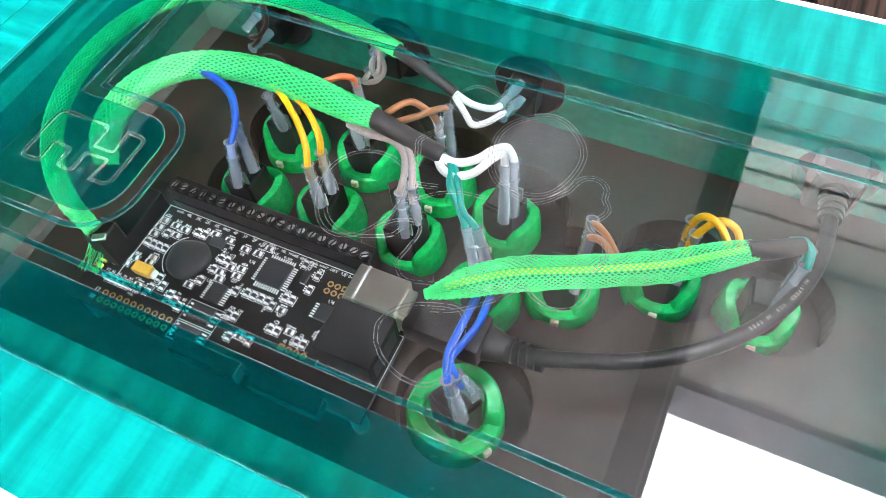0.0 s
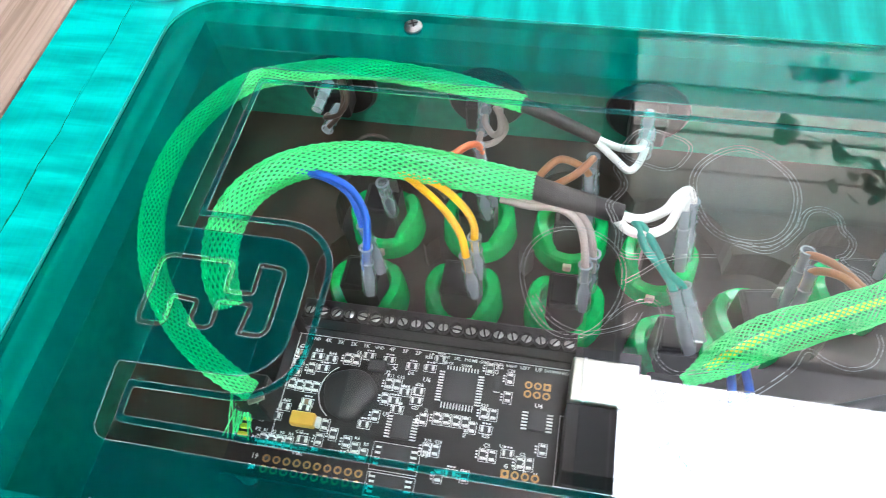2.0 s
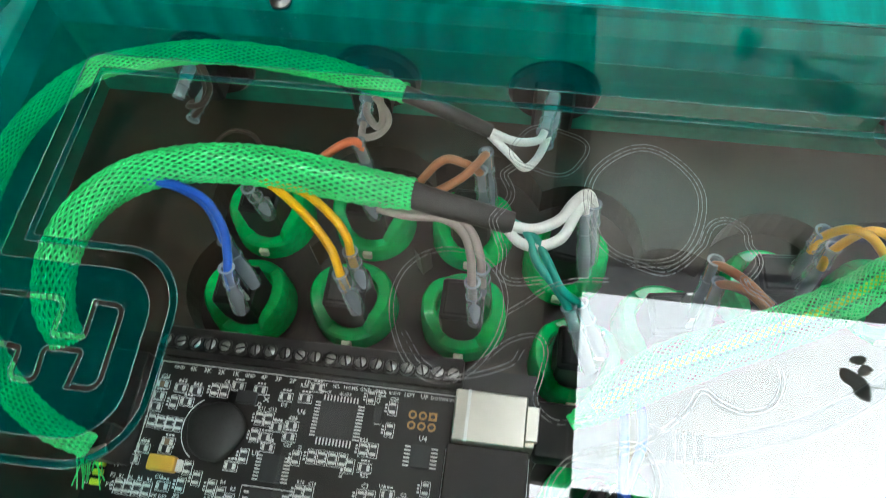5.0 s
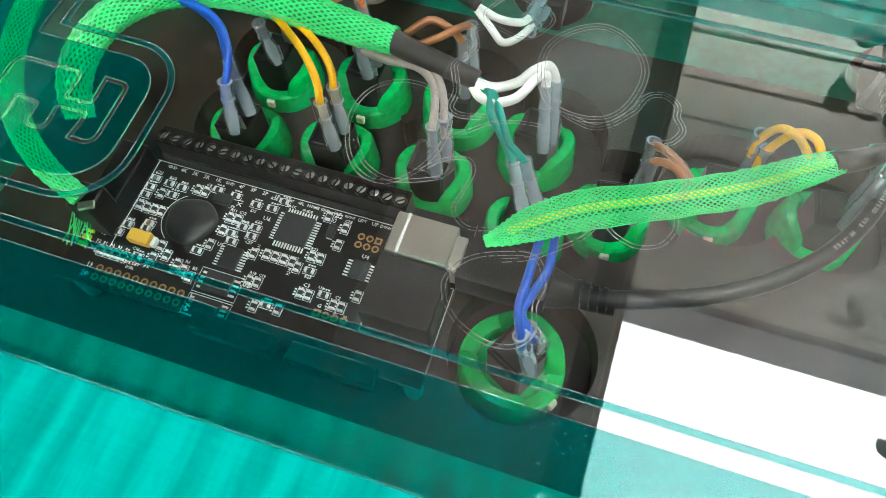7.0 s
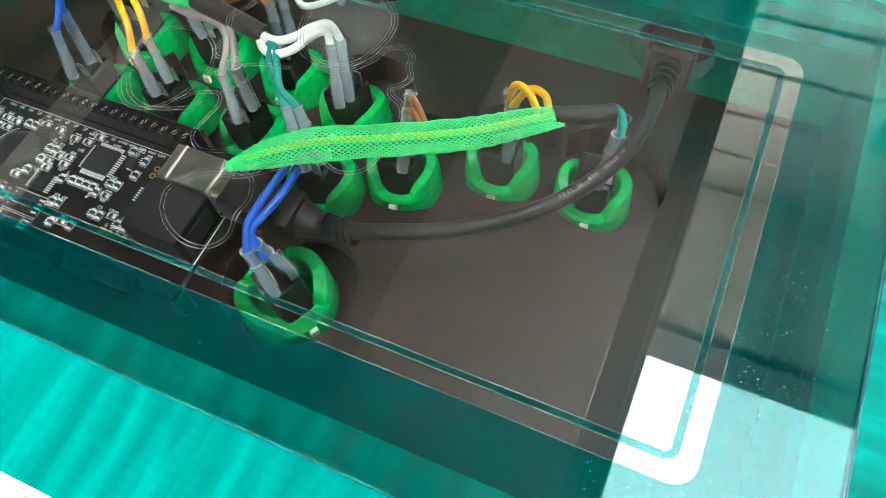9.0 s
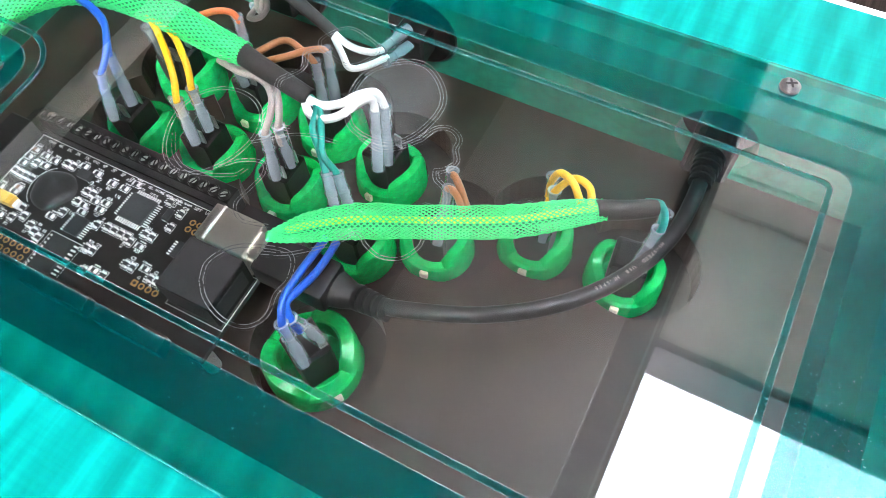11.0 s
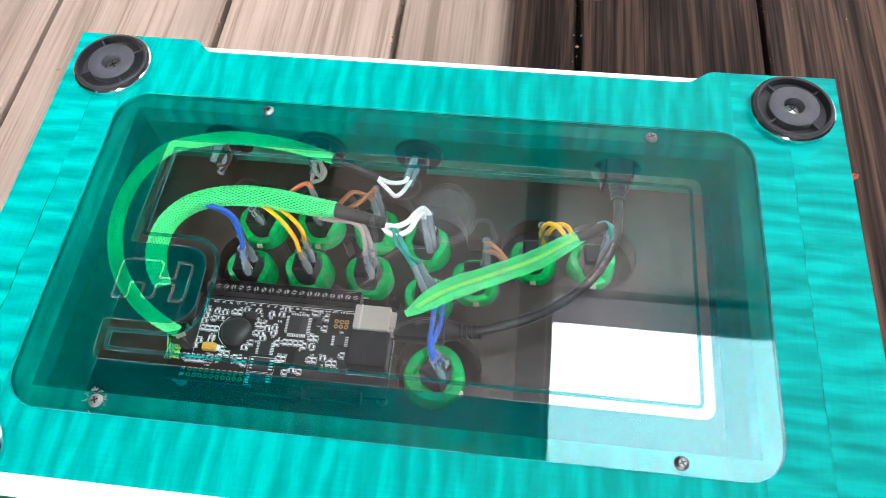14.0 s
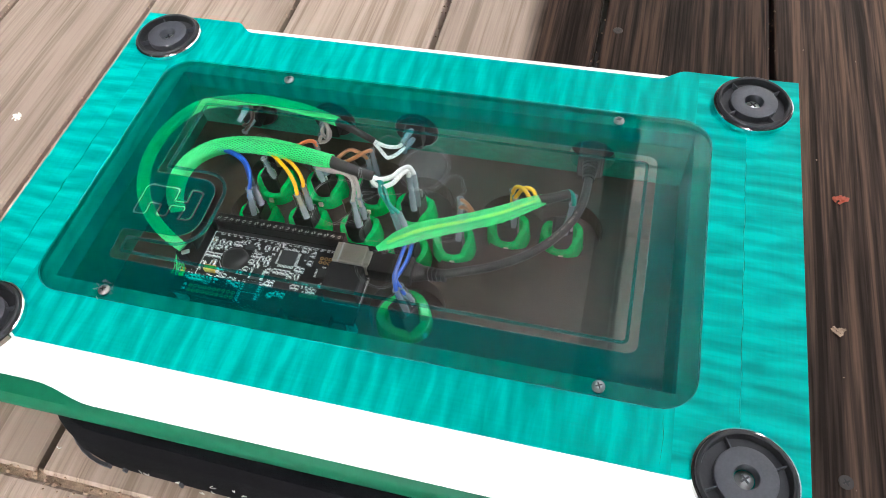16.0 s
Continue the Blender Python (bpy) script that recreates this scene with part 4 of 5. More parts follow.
wire_pair("grey", "grey wires running from the braided sleeve to a button", [
    ([(-41.8, 24.7, -9.1), (-34.3, 23.7, -9.3), (-26.4, 24.0, -9.6), (-21.5, 21.2, -10.6), (-19.3, 16.7, -12.6), (-18.4, 11.2, -15.4), (-18.0, 10.0, -21.6)], (-18.3, 11.4, -14.9), (-17.2, 8.2, -31.8)),
    ([(-41.9, 25.4, -9.2), (-33.2, 25.1, -9.4), (-23.9, 24.8, -9.7), (-19.4, 21.4, -10.7), (-17.2, 17.4, -13.7), (-16.5, 14.5, -16.7), (-16.1, 13.8, -21.8)], (-16.5, 15.2, -15.2), (-15.9, 14.4, -32.2))])
wire_pair("orange", "orange wire ending in a crimp sleeve behind a braided sleeve", [
    ([(-56.9, 36.4, -8.2), (-53.0, 40.7, -8.5), (-50.5, 43.7, -11.8), (-49.1, 43.0, -19.0)], (-50.8, 44.7, -12.8), (-46.1, 39.2, -32.3)),
    ([(-52.8, 35.1, -12.3), (-50.3, 34.7, -14.5), (-49.1, 34.4, -19.6)], (-49.1, 34.7, -15.5), (-47.1, 34.7, -32.1))])
wire_pair("brown", "tan-brown wires looping out of black heat-shrink", [
    ([(-33.9, 32.0, -9.7), (-28.5, 38.9, -8.6), (-23.1, 39.2, -9.8), (-19.7, 39.8, -14.6), (-19.2, 40.5, -20.8)], (-19.7, 40.7, -14.6), (-17.8, 36.7, -33.1)),
    ([(-29.9, 30.1, -9.7), (-23.8, 34.2, -8.5), (-20.4, 39.2, -9.4), (-18.8, 44.7, -13.8), (-18.2, 45.6, -21.1)], (-18.9, 45.7, -13.8), (-17.0, 42.3, -33.3))])
wire_pair("white", "white wires arching from black heat-shrink to a button", [
    ([(-12.0, 24.4, -10.0), (-5.9, 23.6, -9.7), (-0.4, 25.9, -8.4), (2.5, 30.4, -8.2), (5.7, 33.9, -9.4), (7.9, 34.2, -15.2), (8.1, 33.0, -21.3)], (7.9, 34.2, -14.1), (9.9, 28.7, -33.6)),
    ([(-12.1, 24.1, -11.0), (-8.7, 20.7, -11.0), (-4.2, 19.9, -10.6), (0.6, 22.1, -9.3), (3.4, 28.4, -9.1), (5.2, 32.4, -10.9), (6.0, 31.6, -17.1)], (5.9, 32.1, -14.5), (8.5, 25.1, -33.4))], 1.25)
wire_pair("teal", "teal wires dropping from black heat-shrink to a button", [
    ([(-12.0, 25.8, -10.1), (-7.0, 22.6, -10.1), (-4.5, 16.3, -10.9), (-0.3, 12.2, -12.9), (3.4, 8.4, -16.0), (5.5, 5.4, -21.1)], (3.7, 8.4, -16.0), (10.9, -0.3, -32.3)),
    ([(-11.9, 25.8, -10.7), (-5.7, 22.0, -10.1), (-2.0, 16.6, -11.0), (1.6, 11.0, -13.0), (6.1, 9.5, -17.1), (8.2, 7.5, -23.3)], (6.3, 9.8, -16.7), (13.7, 3.7, -32.6))])
wire_pair("blue", "twisted blue wires running down to the large button", [
    ([(16.0, -10.7, -13.5), (16.0, -15.8, -12.7), (16.0, -23.2, -11.9), (16.0, -30.4, -12.6), (18.0, -35.4, -15.6), (18.9, -36.1, -20.7)], (18.0, -35.5, -15.0), (22.4, -38.2, -31.0)),
    ([(19.1, -10.5, -13.6), (19.7, -19.7, -12.2), (17.8, -26.7, -13.2), (16.8, -30.9, -13.7), (19.4, -33.5, -16.7), (20.9, -33.6, -20.9)], (19.2, -33.3, -15.2), (22.8, -30.6, -31.4))])
wire_pair("yellow", "yellow wires looping over a crimp sleeve by the braided sleeve", [
    ([(73.8, 25.9, -10.6), (71.3, 29.9, -8.7), (66.6, 30.9, -9.1), (62.4, 29.2, -16.6), (61.8, 27.0, -21.7)], (62.5, 29.8, -15.6), (62.6, 25.7, -35.0)),
    ([(71.0, 25.5, -10.5), (67.0, 29.2, -8.3), (62.8, 31.0, -9.0), (60.5, 32.6, -16.7), (60.4, 32.0, -22.9)], (60.4, 33.6, -15.2), (61.8, 31.7, -35.3))])
wire_pair("brown", "tan-brown wires going under the braided sleeve", [
    ([(45.7, 11.1, -10.2), (40.4, 17.1, -10.8), (35.8, 22.1, -15.5), (35.6, 20.5, -21.6)], (35.6, 22.7, -14.0), (35.8, 16.8, -33.8)),
    ([(44.9, 10.1, -10.1), (41.1, 14.2, -10.7), (36.7, 17.3, -15.3), (36.1, 15.7, -21.4)], (36.8, 18.1, -15.4), (36.4, 10.6, -33.6))])
wire_pair("teal", "short teal wires ending in a crimp sleeve", [
    ([(85.3, 35.1, -13.4), (90.0, 35.2, -13.1), (91.9, 32.4, -16.6), (90.9, 30.2, -21.7)], (91.2, 31.7, -17.6), (89.5, 26.8, -35.9)),
    ([(85.3, 35.6, -14.0), (89.2, 36.4, -13.6), (91.1, 35.3, -17.8), (91.0, 34.6, -23.9)], (91.4, 36.8, -16.8), (91.1, 33.2, -36.2))])
wire_pair("dark_brown", "dark thin wire loop arching over a button", [
    ([(-86.6, 39.7, -18.7), (-86.1, 40.8, -13.6), (-82.7, 44.2, -12.4), (-77.1, 43.6, -13.0), (-75.0, 41.5, -19.2)], (-75.5, 29.8, -14.5), (-74.9, 31.2, -31.1))], 0.55)

# ---- side buttons on the far wall ----
def side_button(x, z):
    t = thing("side_button", (x, 77, z), "dark side button seen from behind in the far wall", "button", "side buttons")
    b = lathe(x, 0, [(0.02, 0), (11.5, 0), (12.6, 1.2), (12.6, 12)], 32)
    bmesh.ops.rotate(b, verts=b.verts, cent=(x, 0, 0), matrix=Matrix.Rotation(radians(-90), 3, "X"))
    bmesh.ops.translate(b, verts=b.verts, vec=(0, 74, z))
    part("collar", b, BLACK_PLASTIC, t, smooth=True)
    part("switch_block", box(x - 5.5, x + 5.5, 66, 75, z - 5, z + 6, 0.8), BLACK_PLASTIC, t)
    return t


for x in (-102, -53, -3):
    side_button(x, -27)
wire_pair("dark_brown", "dark brown wires curling behind a side button", [
    ([(-93.5, 60.1, -7.0), (-92.0, 56.9, -12.1), (-94.5, 54.1, -16.0), (-99.5, 54.9, -19.0), (-99.5, 57.1, -20.1)], (-102.6, 56.7, -18.0), (-101.2, 66.8, -16.4)),
    ([(-94.3, 60.1, -7.4), (-93.3, 56.9, -13.1), (-95.5, 54.6, -18.1), (-98.9, 54.0, -22.1)], (-99.5, 53.6, -23.1), (-99.1, 64.0, -24.6))], 0.8, "wire pairs of the side buttons")
wire_pair("grey", "light grey wires curling behind a side button", [
    ([(-47.5, 54.8, -7.2), (-44.1, 52.0, -12.3), (-46.5, 49.8, -16.3), (-51.1, 49.6, -18.2), (-51.7, 54.0, -18.4)], (-51.1, 53.1, -16.8), (-52.3, 67.0, -18.9)),
    ([(-46.3, 54.6, -7.7), (-45.4, 51.3, -12.2), (-47.4, 51.2, -15.3), (-50.2, 54.2, -14.3), (-50.6, 57.2, -14.4)], (-50.8, 57.8, -12.9), (-53.2, 67.1, -14.2))], 0.95, "wire pairs of the side buttons")
wire_pair("white", "white wires reaching from heat-shrink to a side button", [
    ([(-18.9, 50.6, -12.0), (-11.9, 49.0, -13.2), (-6.5, 51.5, -15.5), (-4.8, 56.4, -17.8)], (-5.3, 55.0, -17.2), (-3.4, 68.0, -19.4)),
    ([(-18.9, 50.2, -12.4), (-12.9, 45.5, -14.0), (-9.2, 42.9, -15.0), (-6.3, 47.4, -17.4), (-4.0, 55.7, -20.4)], (-4.2, 54.3, -21.4), (-2.3, 66.9, -24.5))], 1.05, "wire pairs of the side buttons")

# ---- braided cable sleeves ----
def sleeve(words, pts, radius, shrink, r2, inner=(), strands=14, pitch=25.0, width=0.72, flat=0.85, fill=0.72):
    """A woven sleeve over a bundle; radius: a number for each point of its line."""
    t = thing("braided_cable_sleeve", pts[0], words, "cable sleeve", "braided cable sleeves")

    def r(u):
        f = min(u, 0.9999) * (len(radius) - 1)
        k = int(f)
        return radius[k] + (radius[k + 1] - radius[k]) * (f - k)

    part("wire_bundle", tube(pts, lambda u: r(u) * fill, 12, flat=flat * 0.9), BUNDLE, t, smooth=True)
    for color, dy, dz in inner:
        part("inner_wire", tube([(x, y + dy, z + dz) for x, y, z in pts[1:]], 0.95, 8), WIRE[color], t, smooth=True)
    part("braid", braid(pts, r, strands, pitch, width, flat=flat), BRAID, t, "bright green woven mesh", smooth=True)
    if shrink:
        part("heat_shrink", tube(shrink, lambda u: r2 * (1.12 - 0.2 * u), 14), SHRINK, t, "black heat-shrink tube", smooth=True)


sleeve("bright green braided sleeve arching to black heat-shrink", [(-33.4, 27.6, -5.9), (-42.9, 28.2, -5.9), (-58.9, 30.2, -5.9), (-73.9, 31.2, -5.9), (-88.8, 29.5, -5.9), (-100.8, 24.2, -5.9), (-108.3, 14.6, -5.9),
       (-109.8, 2.6, -5.9), (-107.6, -8.0, -7.5), (-105.2, -14.0, -13.0)], [3.6, 4.3, 4.9, 4.9, 4.6, 4.6, 4.6, 4.6, 4.3, 3.6],
       [(-34.9, 27.6, -5.9), (-26.9, 26.6, -7.6), (-18.9, 25.7, -8.8), (-10.6, 24.9, -10.3)], 2.9, strands=22, pitch=62, width=0.58)
sleeve("bright green braided sleeve curving round to a heat-shrink end", [(-39.4, 54.8, -5.4), (-50.9, 57.7, -5.1), (-64.9, 60.5, -4.8), (-88.8, 62.1, -4.7), (-106.7, 58.3, -4.6), (-120.2, 51.9, -4.6), (-129.0, 37.4, -4.6), (-131.7, 21.4, -4.6),
       (-129.7, 4.8, -4.6), (-122.3, -12.1, -4.6), (-110.8, -24.9, -4.6), (-99.8, -32.4, -5.9), (-91.3, -35.4, -11.2)], [2.5, 2.8, 3.1, 3.1, 3.0, 3.0, 3.1, 3.2, 3.2, 3.1, 3.0, 2.8, 2.4],
       [(-40.9, 55.2, -5.3), (-28.9, 52.7, -8.7), (-18.1, 50.4, -12.0)], 1.9, strands=20, pitch=48, width=0.44)
sleeve("green braided sleeve with yellow wire inside, crossing above the buttons", [(4.6, -19.1, -8.6), (9.1, -16.2, -7.5), (14.1, -12.1, -7.2), (23.9, -5.4, -7.3), (41.3, 3.1, -7.8), (58.0, 12.1, -8.5), (69.8, 20.9, -9.3), (77.0, 26.0, -9.7)],
       [1.2, 2.8, 4.2, 5.0, 4.6, 4.6, 3.9, 2.9],
       [(75.3, 24.8, -9.5), (81.8, 28.7, -10.5), (86.8, 33.3, -12.9), (88.4, 34.6, -13.5)], 2.5, inner=(("lime", 0.0, 0.9),), strands=24, pitch=38, width=0.34, flat=0.62, fill=0.36)

# ---- data cable ----
cable = thing("usb_cable", (18, -15, -31), "black data cable with a moulded plug, leaving through the wall", "cable")
part("plug_body", box(-1.4, 21.0, -24.4, -12.2, -29.6, -20.4, 1.2, seg=2), BLACK_PLASTIC, cable, "black moulded plug", smooth=True)
part("plug_taper", tube([(20.2, -17.5, -26.7), (24.2, -17.6, -26.4), (27.6, -17.5, -25.9)], lambda u: 5.4 - 2.2 * u, 16), BLACK_PLASTIC, cable, smooth=True)
for k in range(5):
    x = 27.2 + 2.1 * k
    part("strain_relief_rib", tube([(x, -17.5 + 0.06 * k, -25.8), (x + 0.6, -17.5 + 0.06 * k, -25.7), (x + 1.3, -17.45 + 0.06 * k, -25.6)], 3.6 - 0.12 * k, 16, per=2), BLACK_PLASTIC, cable, smooth=True)
part("plug_shell", box(-4.8, -1.2, -22.8, -13.8, -28.6, -21.2, 0.3), TIN, cable, "bright metal plug shell")
part("jacket", tube([(26.1, -17.6, -25.9), (35.1, -17.1, -24.6), (46.0, -14.3, -23.0), (59.0, -9.0, -22.6), (72.0, -0.5, -22.8), (83.0, 10.9, -23.7), (91.0, 24.1, -24.5), (95.4, 37.2, -25.2), (96.6, 49.7, -25.8), (96.6, 62.7, -27.4)], 2.25, 16), CABLE, cable, "black cable jacket with fine printing", smooth=True)
for k in range(5):
    y = 57 + 2.2 * k
    part("strain_relief_rib", tube([(96.6, y, -27.0), (96.6, y + 0.7, -27.0), (96.6, y + 1.4, -27.1)], 3.3 + 0.3 * k, 16, per=2), BLACK_PLASTIC, cable, smooth=True)
print_path = smooth_path([(93.6, 31.2, -24.9), (91.0, 24.1, -24.5), (83.0, 10.9, -23.7), (72.0, -0.5, -22.8), (59.0, -9.0, -22.6)], 40)
letters = []
reach = 0.0
for p, q in zip(print_path, print_path[1:]):
    reach += (q - p).length
    k = int(reach / 1.1)
    if k >= len(letters) and k < 22:
        ch = "HI-SPEED  USB  HI-SPEED"[k]
        letters.append((ch, q.x, q.y, 1.1, math.degrees(math.atan2(q.y - p.y, q.x - p.x)), q.z + 2.29))
part("printing", lettering([w for w in letters if w[0] != " "]), WIRE["grey"], cable, "small pale printed letters")
part("socket_body", box(89.5, 103.5, 67.5, 84, -38, -21, 1.2), BLACK_PLASTIC, cable, "black socket body in the wall opening")

# ---- circuit board ----
BZ = -38.0
pcb = thing("circuit_board", (-52, -22, FLOOR_Z), "black circuit board with white lettering and screw terminals", "circuit board")
RISE = 8.0
pcb.location = Vector((-49.7, -25.4, FLOOR_Z + RISE)) * MM
board_poly = [(-103, -47), (-3.6, -47), (-3.6, -1.0), (-103, -1.0)]
part("board", slab([t for t in triangles([board_poly])], BZ - 1.6, BZ), PCB, pcb, "black solder-masked board")
for x, y in ((-100, -44), (-7, -44), (-100, -4), (-7, -4)):
    part("standoff", lathe(x, y, [(0.02, FLOOR_Z - RISE), (2.4, FLOOR_Z - RISE), (2.4, BZ - 1.6), (0.02, BZ - 1.6)], 12), STEEL, pcb)
# screw terminal strip
TX0, PITCH, TY = -89.0, 3.5, -5.3
strip = part("terminal_strip", box(TX0 - 2.4, TX0 + 19 * PITCH + 2.0, TY - 1.8, TY + 3.8, BZ, -28.9, 0.3), BLACK_PLASTIC, pcb, "black screw terminal strip")
part("terminal_step", box(TX0 - 2.4, TX0 + 19 * PITCH + 2.0, TY - 2.3, TY - 1.8, BZ, -34.5, 0.1), BLACK_PLASTIC, strip)
head = None
for k in range(20):
    x = TX0 + PITCH * k
    if head is None:
        b = lathe(0, 0, [(0.02, 0.35), (0.9, 0.3), (1.3, 0.0), (1.3, -0.6)], 14)
        h = part("terminal_screw", b, STEEL, strip, smooth=True)
        head = h.data
    else:
        h = new("terminal_screw", head)
        h.parent = strip
    h.location = (Vector((x, TY, -28.6)) - Vector(strip["at"])) * MM if k else h.location
    if k == 0:
        me = h.data
        me.transform(Matrix.Translation(Vector(strip["at"]) * MM))
        h.location = (Vector((x, TY, -28.6)) - Vector(strip["at"])) * MM
    part("screw_collar", lathe(x, TY, [(1.38, -28.7), (1.38, -27.4), (1.72, -27.4), (1.72, -28.95)], 12), BLACK_PLASTIC, strip)
    s = box(x - 1.15, x + 1.15, TY - 0.2, TY + 0.2, -28.6, -28.15, turn=random.uniform(0, 180))
    part("screw_slot", s, BLACK_PLASTIC, strip)
    part("wire_mouth", box(x - 1.2, x + 1.2, TY - 2.42, TY - 2.25, BZ + 0.6, -35.0), CHIP, strip)
# side header strip and sockets
part("side_header", box(-101.5, -93.5, -33, -8, BZ, -31.0, 0.3), BLACK_PLASTIC, pcb, "black socket strip")
part("side_plug", box(-99.5, -92.5, -33.5, -26, -31, -23, 0.5), BLACK_PLASTIC, pcb)
part("plug_clip", box(-95.5, -91.6, -33.4, -31.4, -22.8, -21.9, 0.1, turn=30), TIN, pcb, "bright metal clip")
rnd = random.Random(5)
for k in range(14):
    x = -100 + rnd.uniform(-2.2, 2.2)
    part("frayed_strand", tube([(x, -27.5, -27), (x - rnd.uniform(-1, 2), -30.5, -31), (x - rnd.uniform(-2, 3), -34.5 - rnd.uniform(0, 5), -36)], 0.16, 4, per=4), BRAID, pcb)
# metal data socket and black jack
usb = part("usb_socket", box(-21.3, -5.6, -20.1, -9.0, BZ, -26.2, 0.35), TIN, pcb, "bright metal data socket")
part("socket_band", box(-18.6, -17.9, -20.15, -8.95, BZ, -26.05), SOLDER, usb)
part("socket_lip", box(-5.7, -2.9, -18.3, -10.8, -36, -27.2, 0.2), TIN, usb)
jack = part("network_jack", box(-21.8, -4.6, -36.6, -20.6, BZ, -26.6, 0.3), JACK_PLASTIC, pcb, "matt black network jack")
part("jack_mouth", box(-4.7, -4.5, -34.6, -22.6, BZ + 2, -29), CHIP, jack)
part("bottom_header", box(-62, -40, -50.5, -45.6, BZ - 2, -34.5, 0.3), BLACK_PLASTIC, pcb)
part("bottom_header", box(-36, -14, -50.5, -45.6, BZ - 2, -34.5, 0.3), BLACK_PLASTIC, pcb)


def pad_ring(x, y, square=False):
    z = BZ + 0.02
    if square:
        b = box(x - 0.95, x + 0.95, y - 0.95, y + 0.95, BZ - 0.1, z + 0.1)
    else:
        b = lathe(x, y, [(0.55, z), (0.55, z + 0.1), (1.0, z + 0.1), (1.0, z)], 14)
    p = part("plated_hole", b, GOLD, pcb)
    part("hole", lathe(x, y, [(0.02, z + 0.13), (0.5, z + 0.13)], 10), CHIP, p)


for k in range(10):
    pad_ring(-92.3 + 2.6 * k, -42.0)
    pad_ring(-92.3 + 2.6 * k, -44.6)
for k in range(3):
    for j in range(2):
        pad_ring(-31.2 + 2.35 * k, -13.4 - 2.4 * j, k == 2 and j == 0)
for k in range(4):
    pad_ring(-34.2 + 2.4 * k, -36.4, k == 0)


def chip(x0, x1, y0, y1, h, sides, pins, name="chip"):
    c = part(name, box(x0, x1, y0, y1, BZ + 0.1, BZ + h, 0.15), CHIP, pcb, "black chip with tinned legs")
    for sd in sides:
        for k in range(pins):
            f = (k + 0.5) / pins
            if sd in "lr":
                y = y0 + (y1 - y0) * f
                xa, xb = (x0 - 1.5, x0 + 0.1) if sd == "l" else (x1 - 0.1, x1 + 1.5)
                w = (y1 - y0) / pins * 0.2
                b = box(xa, xb, y - w, y + w, BZ, BZ + 0.35)
            else:
                x = x0 + (x1 - x0) * f
                ya, yb = (y0 - 1.5, y0 + 0.1) if sd == "b" else (y1 - 0.1, y1 + 1.5)
                w = (x1 - x0) / pins * 0.2
                b = box(x - w, x + w, ya, yb, BZ, BZ + 0.35)
            part("leg", b, SOLDER, c)
    return c


chip(-52.6, -44.0, -21.2, -12.8, 1.4, "lrtb", 11)
chip(-63.4, -58.4, -32.4, -26.4, 1.2, "lr", 8)
chip(-64.5, -57.2, -39.6, -34.2, 1.4, "lr", 4)
chip(-64.5, -57.2, -46.2, -41.4, 1.4, "lr", 4)
chip(-30.4, -25.8, -25.2, -20.2, 1.2, "lr", 6)
part("crystal", box(-72.6, -68.0, -15.9, -12.9, BZ, BZ + 1.6, 0.2), CHIP, pcb)
crystal = part("crystal", box(-40.0, -38.0, -16.6, -12.6, BZ, BZ + 1.3, 0.2), CHIP, pcb, "small dark crystal with soldered ends")
for y in (-16.7, -13.2):
    part("solder_end", box(-39.8, -38.2, y, y + 0.7, BZ, BZ + 0.6, 0.1), SOLDER, crystal)
blob = bmesh.new()
bmesh.ops.create_uvsphere(blob, u_segments=28, v_segments=14, radius=1)
for v in blob.verts:
    k = 1 + 0.04 * math.sin(3 * math.atan2(v.co.y, v.co.x)) + 0.03 * math.sin(5 * math.atan2(v.co.y, v.co.x) + 1)
    v.co = Vector((-76 + 7.0 * k * v.co.x, -22.6 + 6.9 * k * v.co.y, BZ + max(v.co.z, -0.1) * 2.0))
part("epoxy_blob", blob, BLOB, pcb, "glossy black epoxy blob", smooth=True)
part("tantalum_capacitor", box(-88.6, -82.4, -33.2, -29.8, BZ, BZ + 2.8, 0.3), TANT, pcb, "orange-yellow block capacitor")
part("capacitor_end", box(-82.3, -81.2, -32.8, -30.2, BZ, BZ + 1.6, 0.1), SOLDER, pcb)
for k in range(4):
    part("lamp", box(-101.2, -98.8, -31.6 - 2.1 * k, -30.3 - 2.1 * k, BZ, BZ + 0.9, 0.15), LEDM, pcb, "yellow-green lamp chip")

# small chips: shared meshes, one object each
silk = bmesh.new()
bodies = {}


